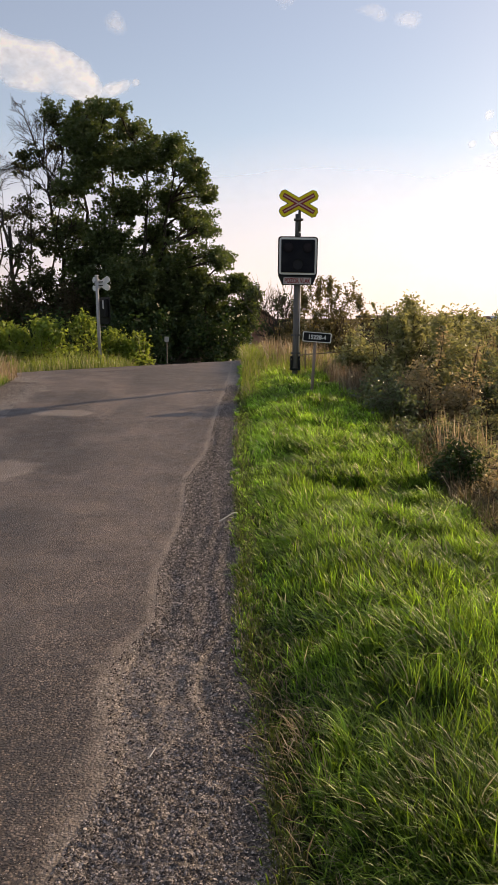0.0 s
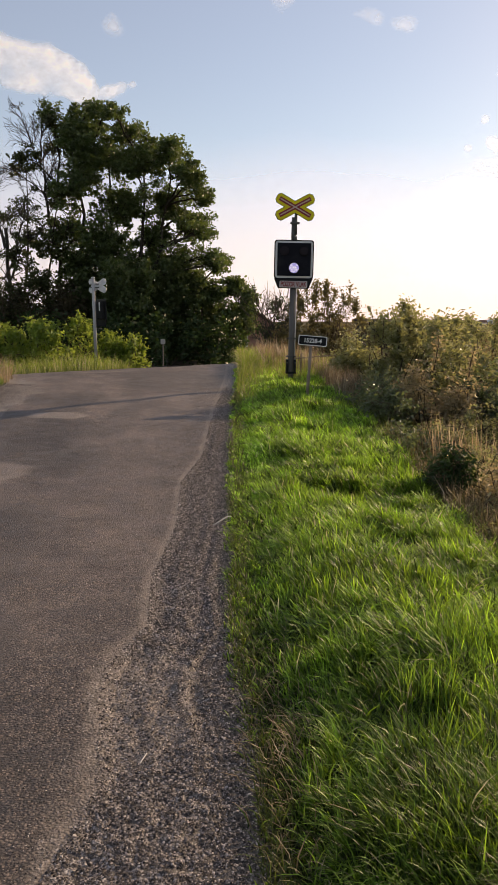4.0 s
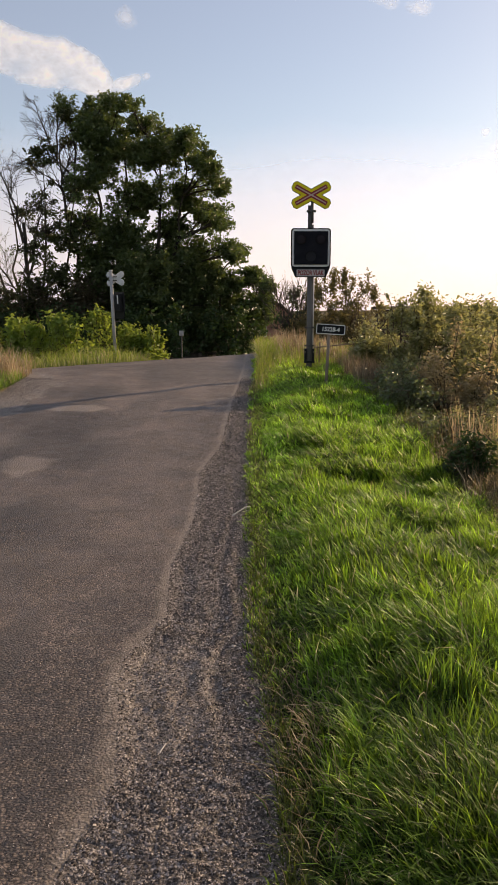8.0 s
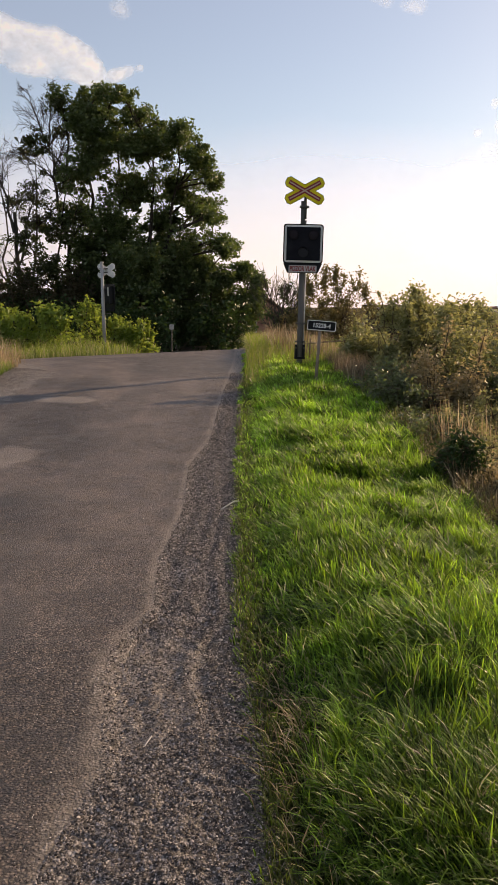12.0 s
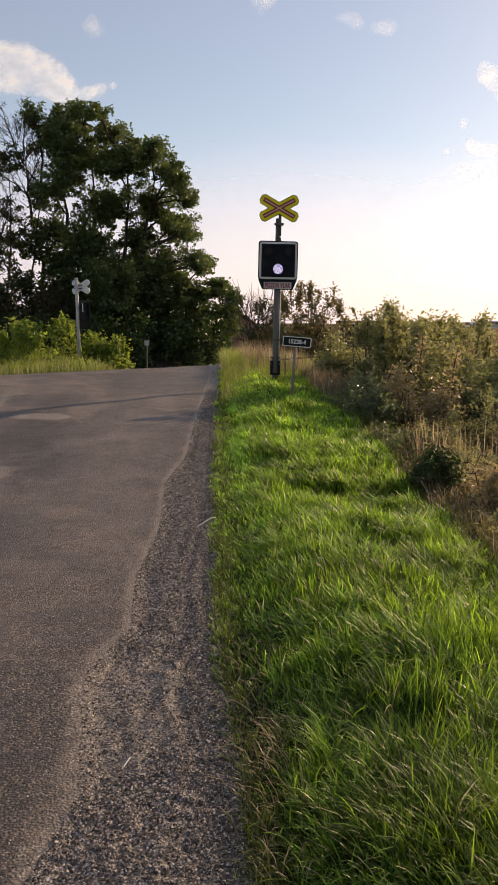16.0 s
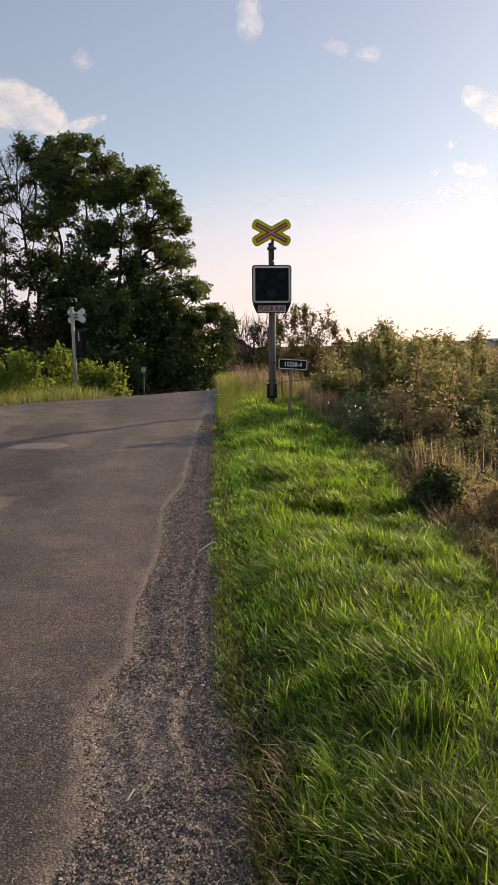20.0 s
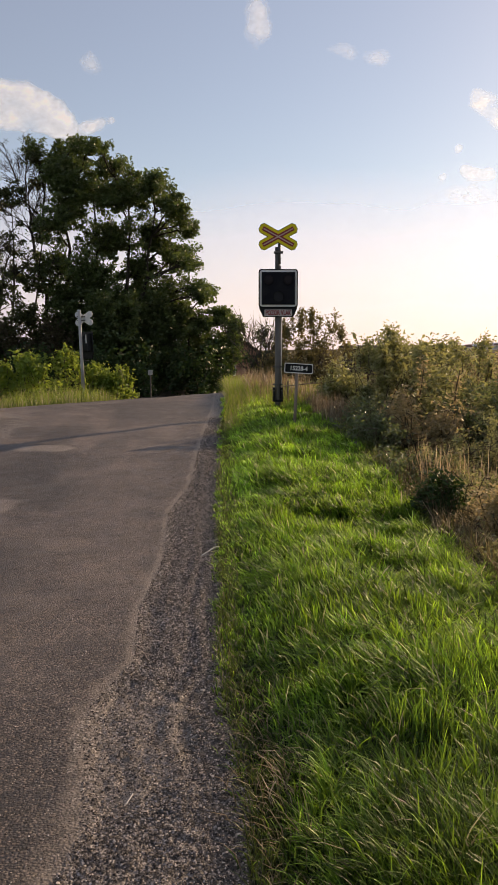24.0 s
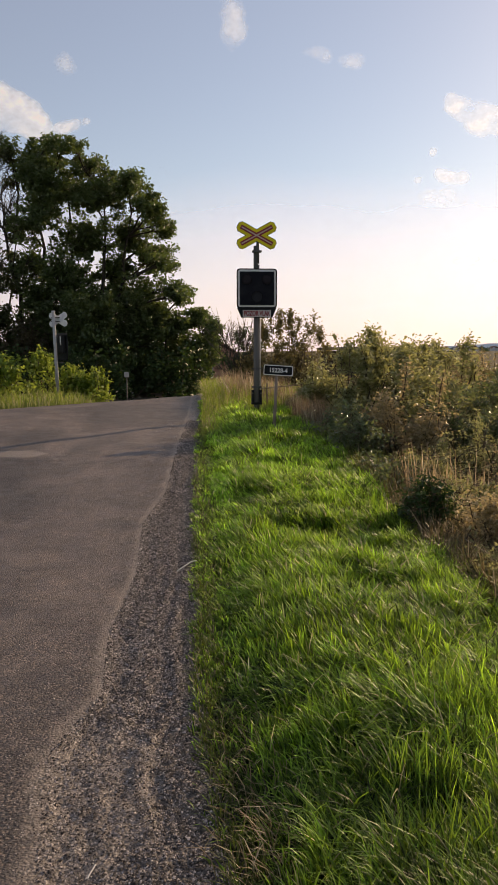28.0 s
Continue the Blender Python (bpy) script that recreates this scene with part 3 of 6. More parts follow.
# ---- grass ----
def blades(name, root, height, width, heading, lean, material, label, category, seed=1, levels=(0.0, 0.42, 0.78), tone=None):
    """Tapering blades that bend over: one mesh of many."""
    rng = np.random.RandomState(seed)
    n = len(root)
    s = np.array([*levels, 1.0])
    out = np.stack([np.cos(heading), np.sin(heading), np.zeros(n)], -1)
    twist = heading + np.pi / 2 + rng.randn(n) * 0.5
    side = np.stack([np.cos(twist), np.sin(twist), np.zeros(n)], -1)
    along = height[:, None] * (s - 0.55 * np.minimum(lean, 1.4)[:, None] * s**2.6)
    reach = height[:, None] * lean[:, None] * 0.85 * s**1.9
    mid = root[:, None] + out[:, None] * reach[..., None]
    mid[..., 2] += along
    half = width[:, None] * 0.5 * np.interp(s, [0.0, 0.4, 0.75, 1.0], [0.75, 1.0, 0.7, 0.0])
    half[:, -1] = 0
    lft, rgt = mid - side[:, None] * half[..., None], mid + side[:, None] * half[..., None]
    k = len(s) - 1
    verts = np.concatenate([np.stack([lft[:, :k], rgt[:, :k]], 2).reshape(n, 2 * k, 3), mid[:, k:]], 1)
    start = (2 * k + 1) * np.arange(n)[:, None, None]
    quads = np.array([(2 * i, 2 * i + 1, 2 * i + 3, 2 * i + 2) for i in range(k - 1)])
    tips = np.array([(2 * k - 2, 2 * k - 1, 2 * k)])
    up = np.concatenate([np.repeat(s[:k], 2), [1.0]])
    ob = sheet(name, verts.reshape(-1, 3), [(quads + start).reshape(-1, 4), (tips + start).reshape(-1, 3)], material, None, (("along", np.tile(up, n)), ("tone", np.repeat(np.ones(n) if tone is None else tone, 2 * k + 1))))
    return tagged(ob, label, category, kind="stuff")


def scatter(n, x0, x1, y0, y1, seed, near_power=1.0):
    rng = np.random.RandomState(seed)
    y = y0 + (y1 - y0) * rng.rand(n) ** near_power
    x = x0 + (x1 - x0) * rng.rand(n)
    return x, y, rng


def verge_swell(x, y):
    """Swells and hollows that wind and rain pressed into the long grass: their height above the ground."""
    hump = 0.145 * value_noise(x * 0.8 + 3, y * 1.15 + 8, 1.5) + 0.07 * value_noise(x + 13, y + 8, 4.5)
    dip = np.zeros(np.shape(x))
    for cx, cy, rx, ry in ((0.80, 7.1, 0.42, 0.30), (1.2, 5.35, 0.45, 0.22), (0.50, 3.6, 0.32, 0.20), (0.9, 9.8, 0.5, 0.4), (0.45, 8.2, 0.3, 0.3), (1.35, 6.4, 0.3, 0.25), (0.75, 2.75, 0.25, 0.14)):
        dip = np.maximum(dip, smooth_step(1.2, 0.3, np.hypot((x - cx) / rx, (y - cy) / ry) + 0.5 * (value_noise(x, y, 6) - 0.5)))
    return hump - 0.11 * dip


def build_verge():
    """Long lush grass beside the road, combed over in waves."""
    cx, cy, rng = scatter(29000, -0.05, 2.75, 1.2, 19.0, 21, 1.75)
    each = 17
    spread = (0.018 + 0.030 * rng.rand(len(cx))) * (0.85 + 0.05 * cy)
    ang = rng.rand(len(cx), each) * 6.283
    rad = rng.rand(len(cx), each) ** 0.6 * spread[:, None] * 1.5
    x, y = (cx[:, None] + rad * np.cos(ang)).ravel(), (cy[:, None] + rad * np.sin(ang)).ravel()
    size = (0.55 + 0.75 * rng.rand(len(cx))).repeat(each)
    tone = np.clip(0.95 + 0.5 * rng.randn(len(cx)), 0.2, 2.1).repeat(each)
    bias = rng.randn(len(cx)).repeat(each) * 0.9
    ang = ang.ravel()
    right_end = np.interp(y, [1, 4, 6, 8, 11, 14, 19], [2.1, 1.97, 1.93, 1.94, 2.08, 1.94, 1.6])
    keep = (x > road_right(y) + 0.02 * rng.randn(len(x)) + 0.10 * (value_noise(x, y, 3.0) - 0.4)) & (x < right_end + 0.3 * (value_noise(y, x, 1.2) - 0.5))
    worn = smooth_step(0.40, 0.20, x + 0.14 * (value_noise(x, y, 6) - 0.5)) * smooth_step(4.6, 3.2, y)
    keep &= rng.rand(len(x)) > 0.86 * worn
    keep &= (rng.rand(len(x)) < 0.2) | (x < 0.46 * y + 0.25)
    keep &= (rng.rand(len(x)) < 0.76) | (y > 5)
    x, y, size, tone, bias, ang = x[keep], y[keep], size[keep], tone[keep], bias[keep], ang[keep]
    n = len(x)
    inner = smooth_step(0.0, 0.7, x - road_right(y))
    lush = value_noise(x + 40, y, 1.3)
    hump = verge_swell(x, y)
    h = ((0.075 + 0.135 * inner) * size * (0.55 + 0.8 * rng.rand(n)) + 0.03 * inner) * (0.75 + 0.5 * lush) * (0.88 - 0.16 * smooth_step(3.5, 6, y))
    w = (0.0030 + 0.0026 * rng.rand(n)) * (0.95 + 0.19 * np.minimum(y, 9.0))
    swirl = (value_noise(x + 9, y + 5, 0.9) - 0.5) * 1.9
    heading = np.where(rng.rand(n) < 0.33, ang, 2.6 + swirl + 0.8 * bias) + rng.randn(n) * 0.5
    lean = np.clip(0.30 + 0.5 * (value_noise(x + 70, y, 3.4) - 0.4) + 0.36 * np.abs(rng.randn(n)), 0.05, 1.1)
    root = np.stack([x, y, land(x, y) - 0.01 + smooth_step(0.08, 1.05, x - road_right(y)) * hump], -1)
    # tone paints light: darker grass close by, brighter along the road and far off
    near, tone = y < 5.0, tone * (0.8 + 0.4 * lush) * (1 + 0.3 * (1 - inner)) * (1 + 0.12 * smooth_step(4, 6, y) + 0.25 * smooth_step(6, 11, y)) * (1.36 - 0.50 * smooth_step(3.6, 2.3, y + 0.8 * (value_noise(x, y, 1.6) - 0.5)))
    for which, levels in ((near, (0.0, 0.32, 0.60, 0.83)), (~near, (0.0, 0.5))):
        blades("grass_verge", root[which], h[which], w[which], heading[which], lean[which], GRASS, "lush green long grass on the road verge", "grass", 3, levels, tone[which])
    # trodden, browner fringe along the gravel
    x, y, rng = scatter(8500, 0, 1, 1.2, 15.0, 22, 1.8)
    x = road_right(y) + 0.02 + np.abs(rng.randn(len(x))) * 0.11 + 0.10 * (value_noise(x * 0, y, 2.6) - 0.4)
    n = len(x)
    root = np.stack([x, y, land(x, y) - 0.005], -1)
    blades("grass_fringe", root, 0.04 + 0.10 * rng.rand(n), (0.003 + 0.002 * rng.rand(n)) * (0.8 + 0.08 * y), rng.rand(n) * 6.28, 0.3 + 0.9 * rng.rand(n), GRASS_EDGE, "thin trodden grass with dry stalks along the gravel", "grass", 4)
    # a clump of bleached blades at the worn edge
    rng = np.random.RandomState(26)
    n = 260
    x, y = 0.27 + 0.09 * rng.randn(n), 2.85 + 0.42 * rng.randn(n)
    root = np.stack([x, y, land(x, y)], -1)
    blades("dry_tuft", root, 0.08 + 0.11 * rng.rand(n), 0.003 + 0.002 * rng.rand(n), 2.6 + 0.7 * rng.randn(n), 0.6 + 0.7 * rng.rand(n), GRASS_DRY, "bleached dry grass clump at the worn verge edge", "grass", 9)
    # taller seeding grass round the signal and on towards the crest
    x, y, rng = scatter(34000, 0.0, 2.6, 12.0, 25.0, 23)
    keep = (x > road_right(y) + 0.1) & (rng.rand(len(x)) < 0.35 + 0.65 * smooth_step(12.5, 15, y))
    x, y = x[keep], y[keep]
    n = len(x)
    root = np.stack([x, y, land(x, y)], -1)
    h = (0.17 + 0.09 * smooth_step(12.5, 14.5, y) + 0.30 * smooth_step(14.5, 18, y)) * (0.5 + 0.75 * rng.rand(n))
    blades("tall_grass", root, h, 0.007 + 0.006 * rng.rand(n), rng.rand(n) * 6.28, 0.15 + 0.7 * rng.rand(n), GRASS_PALE, "tall yellow-green seeding grass near the crest", "grass", 5, (0.0, 0.5))


def build_wild_grass():
    """Dry and rusty growth on the far sides of the verge and the road."""
    def stand(name, n, x0, x1, y0, y1, h0, h1, w, material, label, seed, lean=0.35, clump=1.2):
        x, y, rng = scatter(n, x0, x1, y0, y1, seed)
        keep = rng.rand(n) < 0.15 + 1.2 * value_noise(x + seed, y, clump)
        x, y = x[keep], y[keep]
        m = len(x)
        root = np.stack([x, y, land(x, y) - 0.01], -1)
        h = h0 + (h1 - h0) * rng.rand(m) ** 1.3 * (0.5 + value_noise(x, y + seed, 0.9))
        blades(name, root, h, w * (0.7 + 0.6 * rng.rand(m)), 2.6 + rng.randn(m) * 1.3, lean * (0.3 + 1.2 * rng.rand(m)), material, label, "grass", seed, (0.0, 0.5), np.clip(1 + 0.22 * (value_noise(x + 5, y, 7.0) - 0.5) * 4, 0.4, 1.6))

    stand("rust_weeds", 20000, 0.6, 5.5, 17.0, 25.0, 0.25, 0.80, 0.012, GRASS_RUST, "tall rust-brown withered weeds behind the signal", 31, 0.25)
    stand("rust_weeds", 7000, 1.75, 2.6, 13.4, 19.0, 0.20, 0.60, 0.008, GRASS_RUST, "rust-brown withered weeds beside the shrubs", 32, 0.25)
    stand("ditch_weeds", 56000, 2.0, 4.8, 3.4, 10.2, 0.20, 0.58, 0.009, GRASS_WEED, "tangled brown weeds in the ditch", 33, 0.7)
    stand("ditch_grass", 40000, 1.92, 4.4, 3.0, 12.5, 0.16, 0.50, 0.008, GRASS_EDGE, "thin green grass among ditch weeds", 34, 0.7)
    stand("meadow_grass", 26000, 4.0, 16.0, 8.0, 34.0, 0.45, 1.15, 0.016, GRASS_RUST, "high brown meadow growth beyond the ditch", 35, 0.4, 0.5)
    stand("meadow_grass", 20000, 3.5, 40.0, 24.0, 70.0, 0.5, 1.2, 0.030, GRASS_RUST, "high brown meadow in the distance", 36, 0.4, 0.3)
    stand("bank_grass", 48000, -8.0, -3.95, 8.2, 13.9, 0.12, 0.36, 0.008, GRASS_BANK, "green grass on the bank across the road", 37, 0.6)
    stand("straw_grass", 1000, -6.5, -5.2, 13.4, 15.4, 0.20, 0.62, 0.007, GRASS_DRY, "thin bleached straw grass across the road", 48, 0.3)
    stand("straw_grass", 2900, -5.2, -4.1, 13.4, 15.2, 0.22, 0.92, 0.007, GRASS_DRY, "tall bleached straw grass across the road", 38, 0.45, 1.6)
    stand("straw_grass", 1200, -4.6, -4.0, 12.8, 14.4, 0.12, 0.35, 0.007, GRASS_DRY, "bleached straw grass at the gravel corner", 39, 0.4)
    stand("bank_grass", 22000, -7.0, -4.1, -7.0, 8.2, 0.10, 0.32, 0.009, GRASS_BANK, "green grass on the bank along the road", 45, 0.6)
    stand("verge_grass", 26000, 0.2, 2.4, -7.0, 1.25, 0.10, 0.30, 0.009, GRASS, "long green verge grass beside the gravel", 46, 0.5)
    stand("ditch_weeds", 9000, 2.2, 4.6, -6.0, 4.2, 0.20, 0.55, 0.010, GRASS_RUST, "brown weeds in the ditch behind", 47, 0.6)
    stand("straw_edge", 2600, -4.25, -3.9, 9.0, 13.0, 0.03, 0.10, 0.006, GRASS_DRY, "short dry grass along the gravel edge", 44, 0.9)
    stand("crest_grass", 30000, -14.0, -3.4, 19.0, 29.0, 0.18, 0.66, 0.012, GRASS_PALE, "yellow-green tall grass beyond the crest", 40, 0.35)
    stand("straw_stalks", 460, 2.3, 3.15, 8.3, 9.5, 0.45, 0.92, 0.012, GRASS_DRY, "pale dry stalks standing in front of the shrubs", 41, 0.26, 1.4)
    stand("straw_stalks", 240, 2.15, 3.4, 4.6, 8.4, 0.30, 0.70, 0.008, GRASS_DRY, "pale dry stalks leaning over the ditch", 42, 0.9)

# ---- trees and shrubs ----


class Wood:
    """Collects tapered tubes into one mesh."""

    def __init__(self):
        self.verts, self.quads, self.n = [], [], 0

    def tube(self, points, radii, sides=6):
        p = np.asarray(points, float)
        d = np.gradient(p, axis=0)
        d /= np.linalg.norm(d, axis=1, keepdims=True) + 1e-9
        ref = np.array([0.3, 0.9, 0.2]) if abs(d[0][2]) > 0.8 else np.array([0.0, 0.0, 1.0])
        a = np.cross(d, ref)
        a /= np.linalg.norm(a, axis=1, keepdims=True) + 1e-9
        b = np.cross(d, a)
        t = np.arange(sides) * 2 * np.pi / sides
        ring = a[:, None] * np.cos(t)[None, :, None] + b[:, None] * np.sin(t)[None, :, None]
        self.verts.append((p[:, None] + ring * np.asarray(radii)[:, None, None]).reshape(-1, 3))
        k = self.n + np.arange(len(p) * sides).reshape(len(p), sides)
        nxt = np.roll(k, -1, 1)
        self.quads.append(np.stack([k[:-1], nxt[:-1], nxt[1:], k[1:]], -1).reshape(-1, 4))
        self.n += len(p) * sides

    def link(self, name, material, parent):
        return sheet(name, np.concatenate(self.verts), np.concatenate(self.quads), material, parent, (), True)


def bow(a, b, rng, n=6, sag=0.12):
    """A crooked way from a to b."""
    a, b = np.asarray(a, float), np.asarray(b, float)
    t = np.linspace(0, 1, n)[:, None]
    size = np.linalg.norm(b - a)
    off = rng.randn(3) * sag * size
    off[2] = abs(off[2]) * 0.6
    way = a + (b - a) * t + np.sin(np.pi * t) * off
    way[1:-1] += rng.randn(n - 2, 3) * 0.010 * size
    return way


def leaves(name, places, sizes, material, parent, rng, up=0.35, narrow=0.55):
    """Folded leaf blades, each with its own turn."""
    n = len(places)
    d = rng.randn(n, 3)
    d[:, 2] = d[:, 2] * 0.6 - 0.25
    d /= np.linalg.norm(d, axis=1, keepdims=True)
    nrm = rng.randn(n, 3) + np.array([0, 0, up])
    side = np.cross(d, nrm)
    side /= np.linalg.norm(side, axis=1, keepdims=True) + 1e-9
    nrm = np.cross(side, d)
    L = sizes[:, None]
    base, tip = places - d * L * 0.5, places + d * L * 0.5 - nrm * L * 0.10
    fold = nrm * L * 0.12
    mid = places - d * L * 0.05
    v = np.stack([base, mid - side * L * narrow * 0.5 + fold, tip, mid + side * L * narrow * 0.5 + fold], 1)
    start = 4 * np.arange(n)[:, None, None]
    tri = np.array([(0, 1, 2), (0, 2, 3)])
    return sheet(name, v.reshape(-1, 3), (tri + start).reshape(-1, 3), material, parent)


def ball(rng, n, shell=0.45):
    d = rng.randn(n, 3)
    d /= np.linalg.norm(d, axis=1, keepdims=True)
    return d * (shell + (1 - shell) * rng.rand(n, 1)) ** 0.8


def build_tree(name, label, at, lobes, seed, clumps, per_clump, leaf, stems, stem_r, leaf_mat, bark=None, depth=2.2, clump_r=0.42):
    """A tree whose limbs end in lobes, each lobe in clumps of leaves. lobes: x, z and radius in metres, from the tree's foot."""
    rng = np.random.RandomState(seed)
    root = thing(name, pose(*at), label, "tree", "trees beyond the crossing")
    bark = bark or BARK
    top = max(z for _, z, _ in lobes)
    trunk, limbs, spots = Wood(), Wood(), []
    shafts = []
    for k in range(stems):
        foot = np.array([(k - (stems - 1) / 2) * 0.55 + rng.randn() * 0.1, rng.randn() * 0.4, -0.4])
        head = np.array([(k - (stems - 1) / 2) * 1.9 + rng.randn() * 0.4, rng.randn() * 0.7, top * (0.72 + 0.12 * rng.rand())])
        way = bow(foot, head, rng, 9, 0.015)
        trunk.tube(way, stem_r * np.linspace(1.0, 0.22, 9), 10)
        shafts.append(way)
    for x, z, r in lobes:
        centre = np.array([x, rng.uniform(-depth, depth), z])
        best = min(((np.linalg.norm(p - centre) + 0.9 * max(p[2] - centre[2] + 0.8, 0), k, i) for k, w in enumerate(shafts) for i, p in enumerate(w)))
        a = shafts[best[1]][best[2]]
        way = bow(a, centre, rng, 7, 0.10)
        r0 = 0.028 + 0.011 * np.linalg.norm(centre - a)
        limbs.tube(way, np.linspace(r0, 0.022, 7), 7)
        k = max(int(clumps * (r / 1.4) ** 2 * (0.62 if z > 4.6 else 1.0)), 10 if r > 0.4 else 5)
        shell = ball(rng, k, 0.3) * (0.48 + 0.80 * rng.rand(k, 1)) * np.array([r, max(r, 1.1), r * 0.92]) + centre
        for c in shell:
            start = way[rng.randint(3, 7)]
            limbs.tube(bow(start, c, rng, 4, 0.10), np.linspace(0.020, 0.006, 4), 4)
        spots.append(shell)
    spots = np.concatenate(spots)
    trunk.link("trunk", bark, root)
    tagged(limbs.link("branchwork", bark, root), kind="stuff")
    n = len(spots) * per_clump
    reach = (clump_r * (0.6 + 0.8 * rng.rand(len(spots)))).repeat(per_clump)[:, None]
    p = spots.repeat(per_clump, 0) + np.clip(rng.randn(n, 3), -1.5, 1.5) * 0.55 * reach * np.array([1.0, 1.0, 0.72])
    leaves("crown", p, leaf * (0.6 + 0.8 * rng.rand(n)), leaf_mat, root, rng, 0.6, 0.7)
    return root


def build_dead_tree(name, label, at, seed, height, lean, r0, bark, spread=0.55, depth=4, group="trees beyond the crossing"):
    """Bare tree: limbs that fork again and again."""
    rng = np.random.RandomState(seed)
    root = thing(name, pose(*at), label, "tree", group)
    trunk, limbs = Wood(), Wood()

    def grow(p, d, length, r, level):
        n = 6
        way = [p]
        for _ in range(n - 1):
            d = d + rng.randn(3) * 0.10 + np.array([0, 0, 0.05])
            d /= np.linalg.norm(d)
            way.append(way[-1] + d * length / (n - 1))
        r = max(r, 0.010)
        (trunk if level == 0 else limbs).tube(way, np.linspace(r, r * (0.55 if level < depth else 0.3), n), 8 if level == 0 else 5)
        if level == depth:
            return
        for k in range((7, 4)[level] if level < 2 else 3):
            i = n - 1 if k == 0 else rng.randint(2, n)
            turn = rng.randn(3)
            turn -= d * (turn @ d)
            turn /= np.linalg.norm(turn)
            e = d + turn * spread * (0.4 if k == 0 else 1.0) * (0.7 + 0.6 * rng.rand())
            grow(way[i], e / np.linalg.norm(e), length * (0.66 + 0.22 * rng.rand()), r * (0.62 if k == 0 else 0.45), level + 1)

    d = np.array([*lean, 1.0])
    grow(np.array([0, 0, -0.4]), d / np.linalg.norm(d), height * 0.38, r0, 0)
    trunk.link("trunk", bark, root)
    limbs.link("branchwork", bark, root)
    return root


def build_bare_tree(name, label, at, seed, boughs):
    """Bare tree from a few great boughs (x0, z0, x1, z1, radius), each breaking up into twigs."""
    rng = np.random.RandomState(seed)
    root = thing(name, pose(*at), label, "tree", "trees beyond the crossing")
    trunk, limbs = Wood(), Wood()

    def twig(p, d, length, r, level):
        way = [p]
        for _ in range(4):
            d = d + rng.randn(3) * 0.08 + np.array([0, 0, 0.01])
            d /= np.linalg.norm(d)
            way.append(way[-1] + d * length / 4)
        limbs.tube(way, np.linspace(r, r * 0.5, 5), 4)
        if level < 3:
            for k in range(4 if level == 1 else 3):
                spawn(way[1 + k % 4], d, length * 0.55, r * 0.62, level + 1, 0.75)

    def spawn(p, d, length, r, level, spread):
        turn = rng.randn(3) * np.array([1.0, 0.8, 0.8])
        turn -= d * (turn @ d)
        turn /= np.linalg.norm(turn) + 1e-9
        e = d + turn * spread * (0.7 + 0.5 * rng.rand())
        twig(p, e / np.linalg.norm(e), length * (0.7 + 0.6 * rng.rand()), max(r, 0.010), level)

    for i, (x0, z0, x1, z1, r) in enumerate(boughs):
        y0 = 0.0 if i == 0 else rng.randn() * 0.15
        way = bow((x0, y0, z0 - (0.4 if i == 0 else 0.0)), (x1, y0 + (0.0 if i == 0 else rng.randn() * 0.9), z1), rng, 9, 0.035)
        (trunk if i == 0 else limbs).tube(way, 0.95 * np.linspace(r, r * (0.65 if i == 0 else 0.25), 9), 8)
        size = np.linalg.norm(way[-1] - way[0])
        for k in range(4 if i == 0 else 17):
            at_k = rng.randint(5, 9) if i == 0 else rng.randint(2, 9)
            d = way[min(at_k + 1, 8)] - way[max(at_k - 1, 0)]
            spawn(way[at_k], d / np.linalg.norm(d), 0.34 * size * (1.15 - at_k / 12) if i else 1.2, r * 0.27, 1, 0.8)
    trunk.link("trunk", BARK_DEAD, root)
    limbs.link("branchwork", BARK_DEAD, root)
    return root


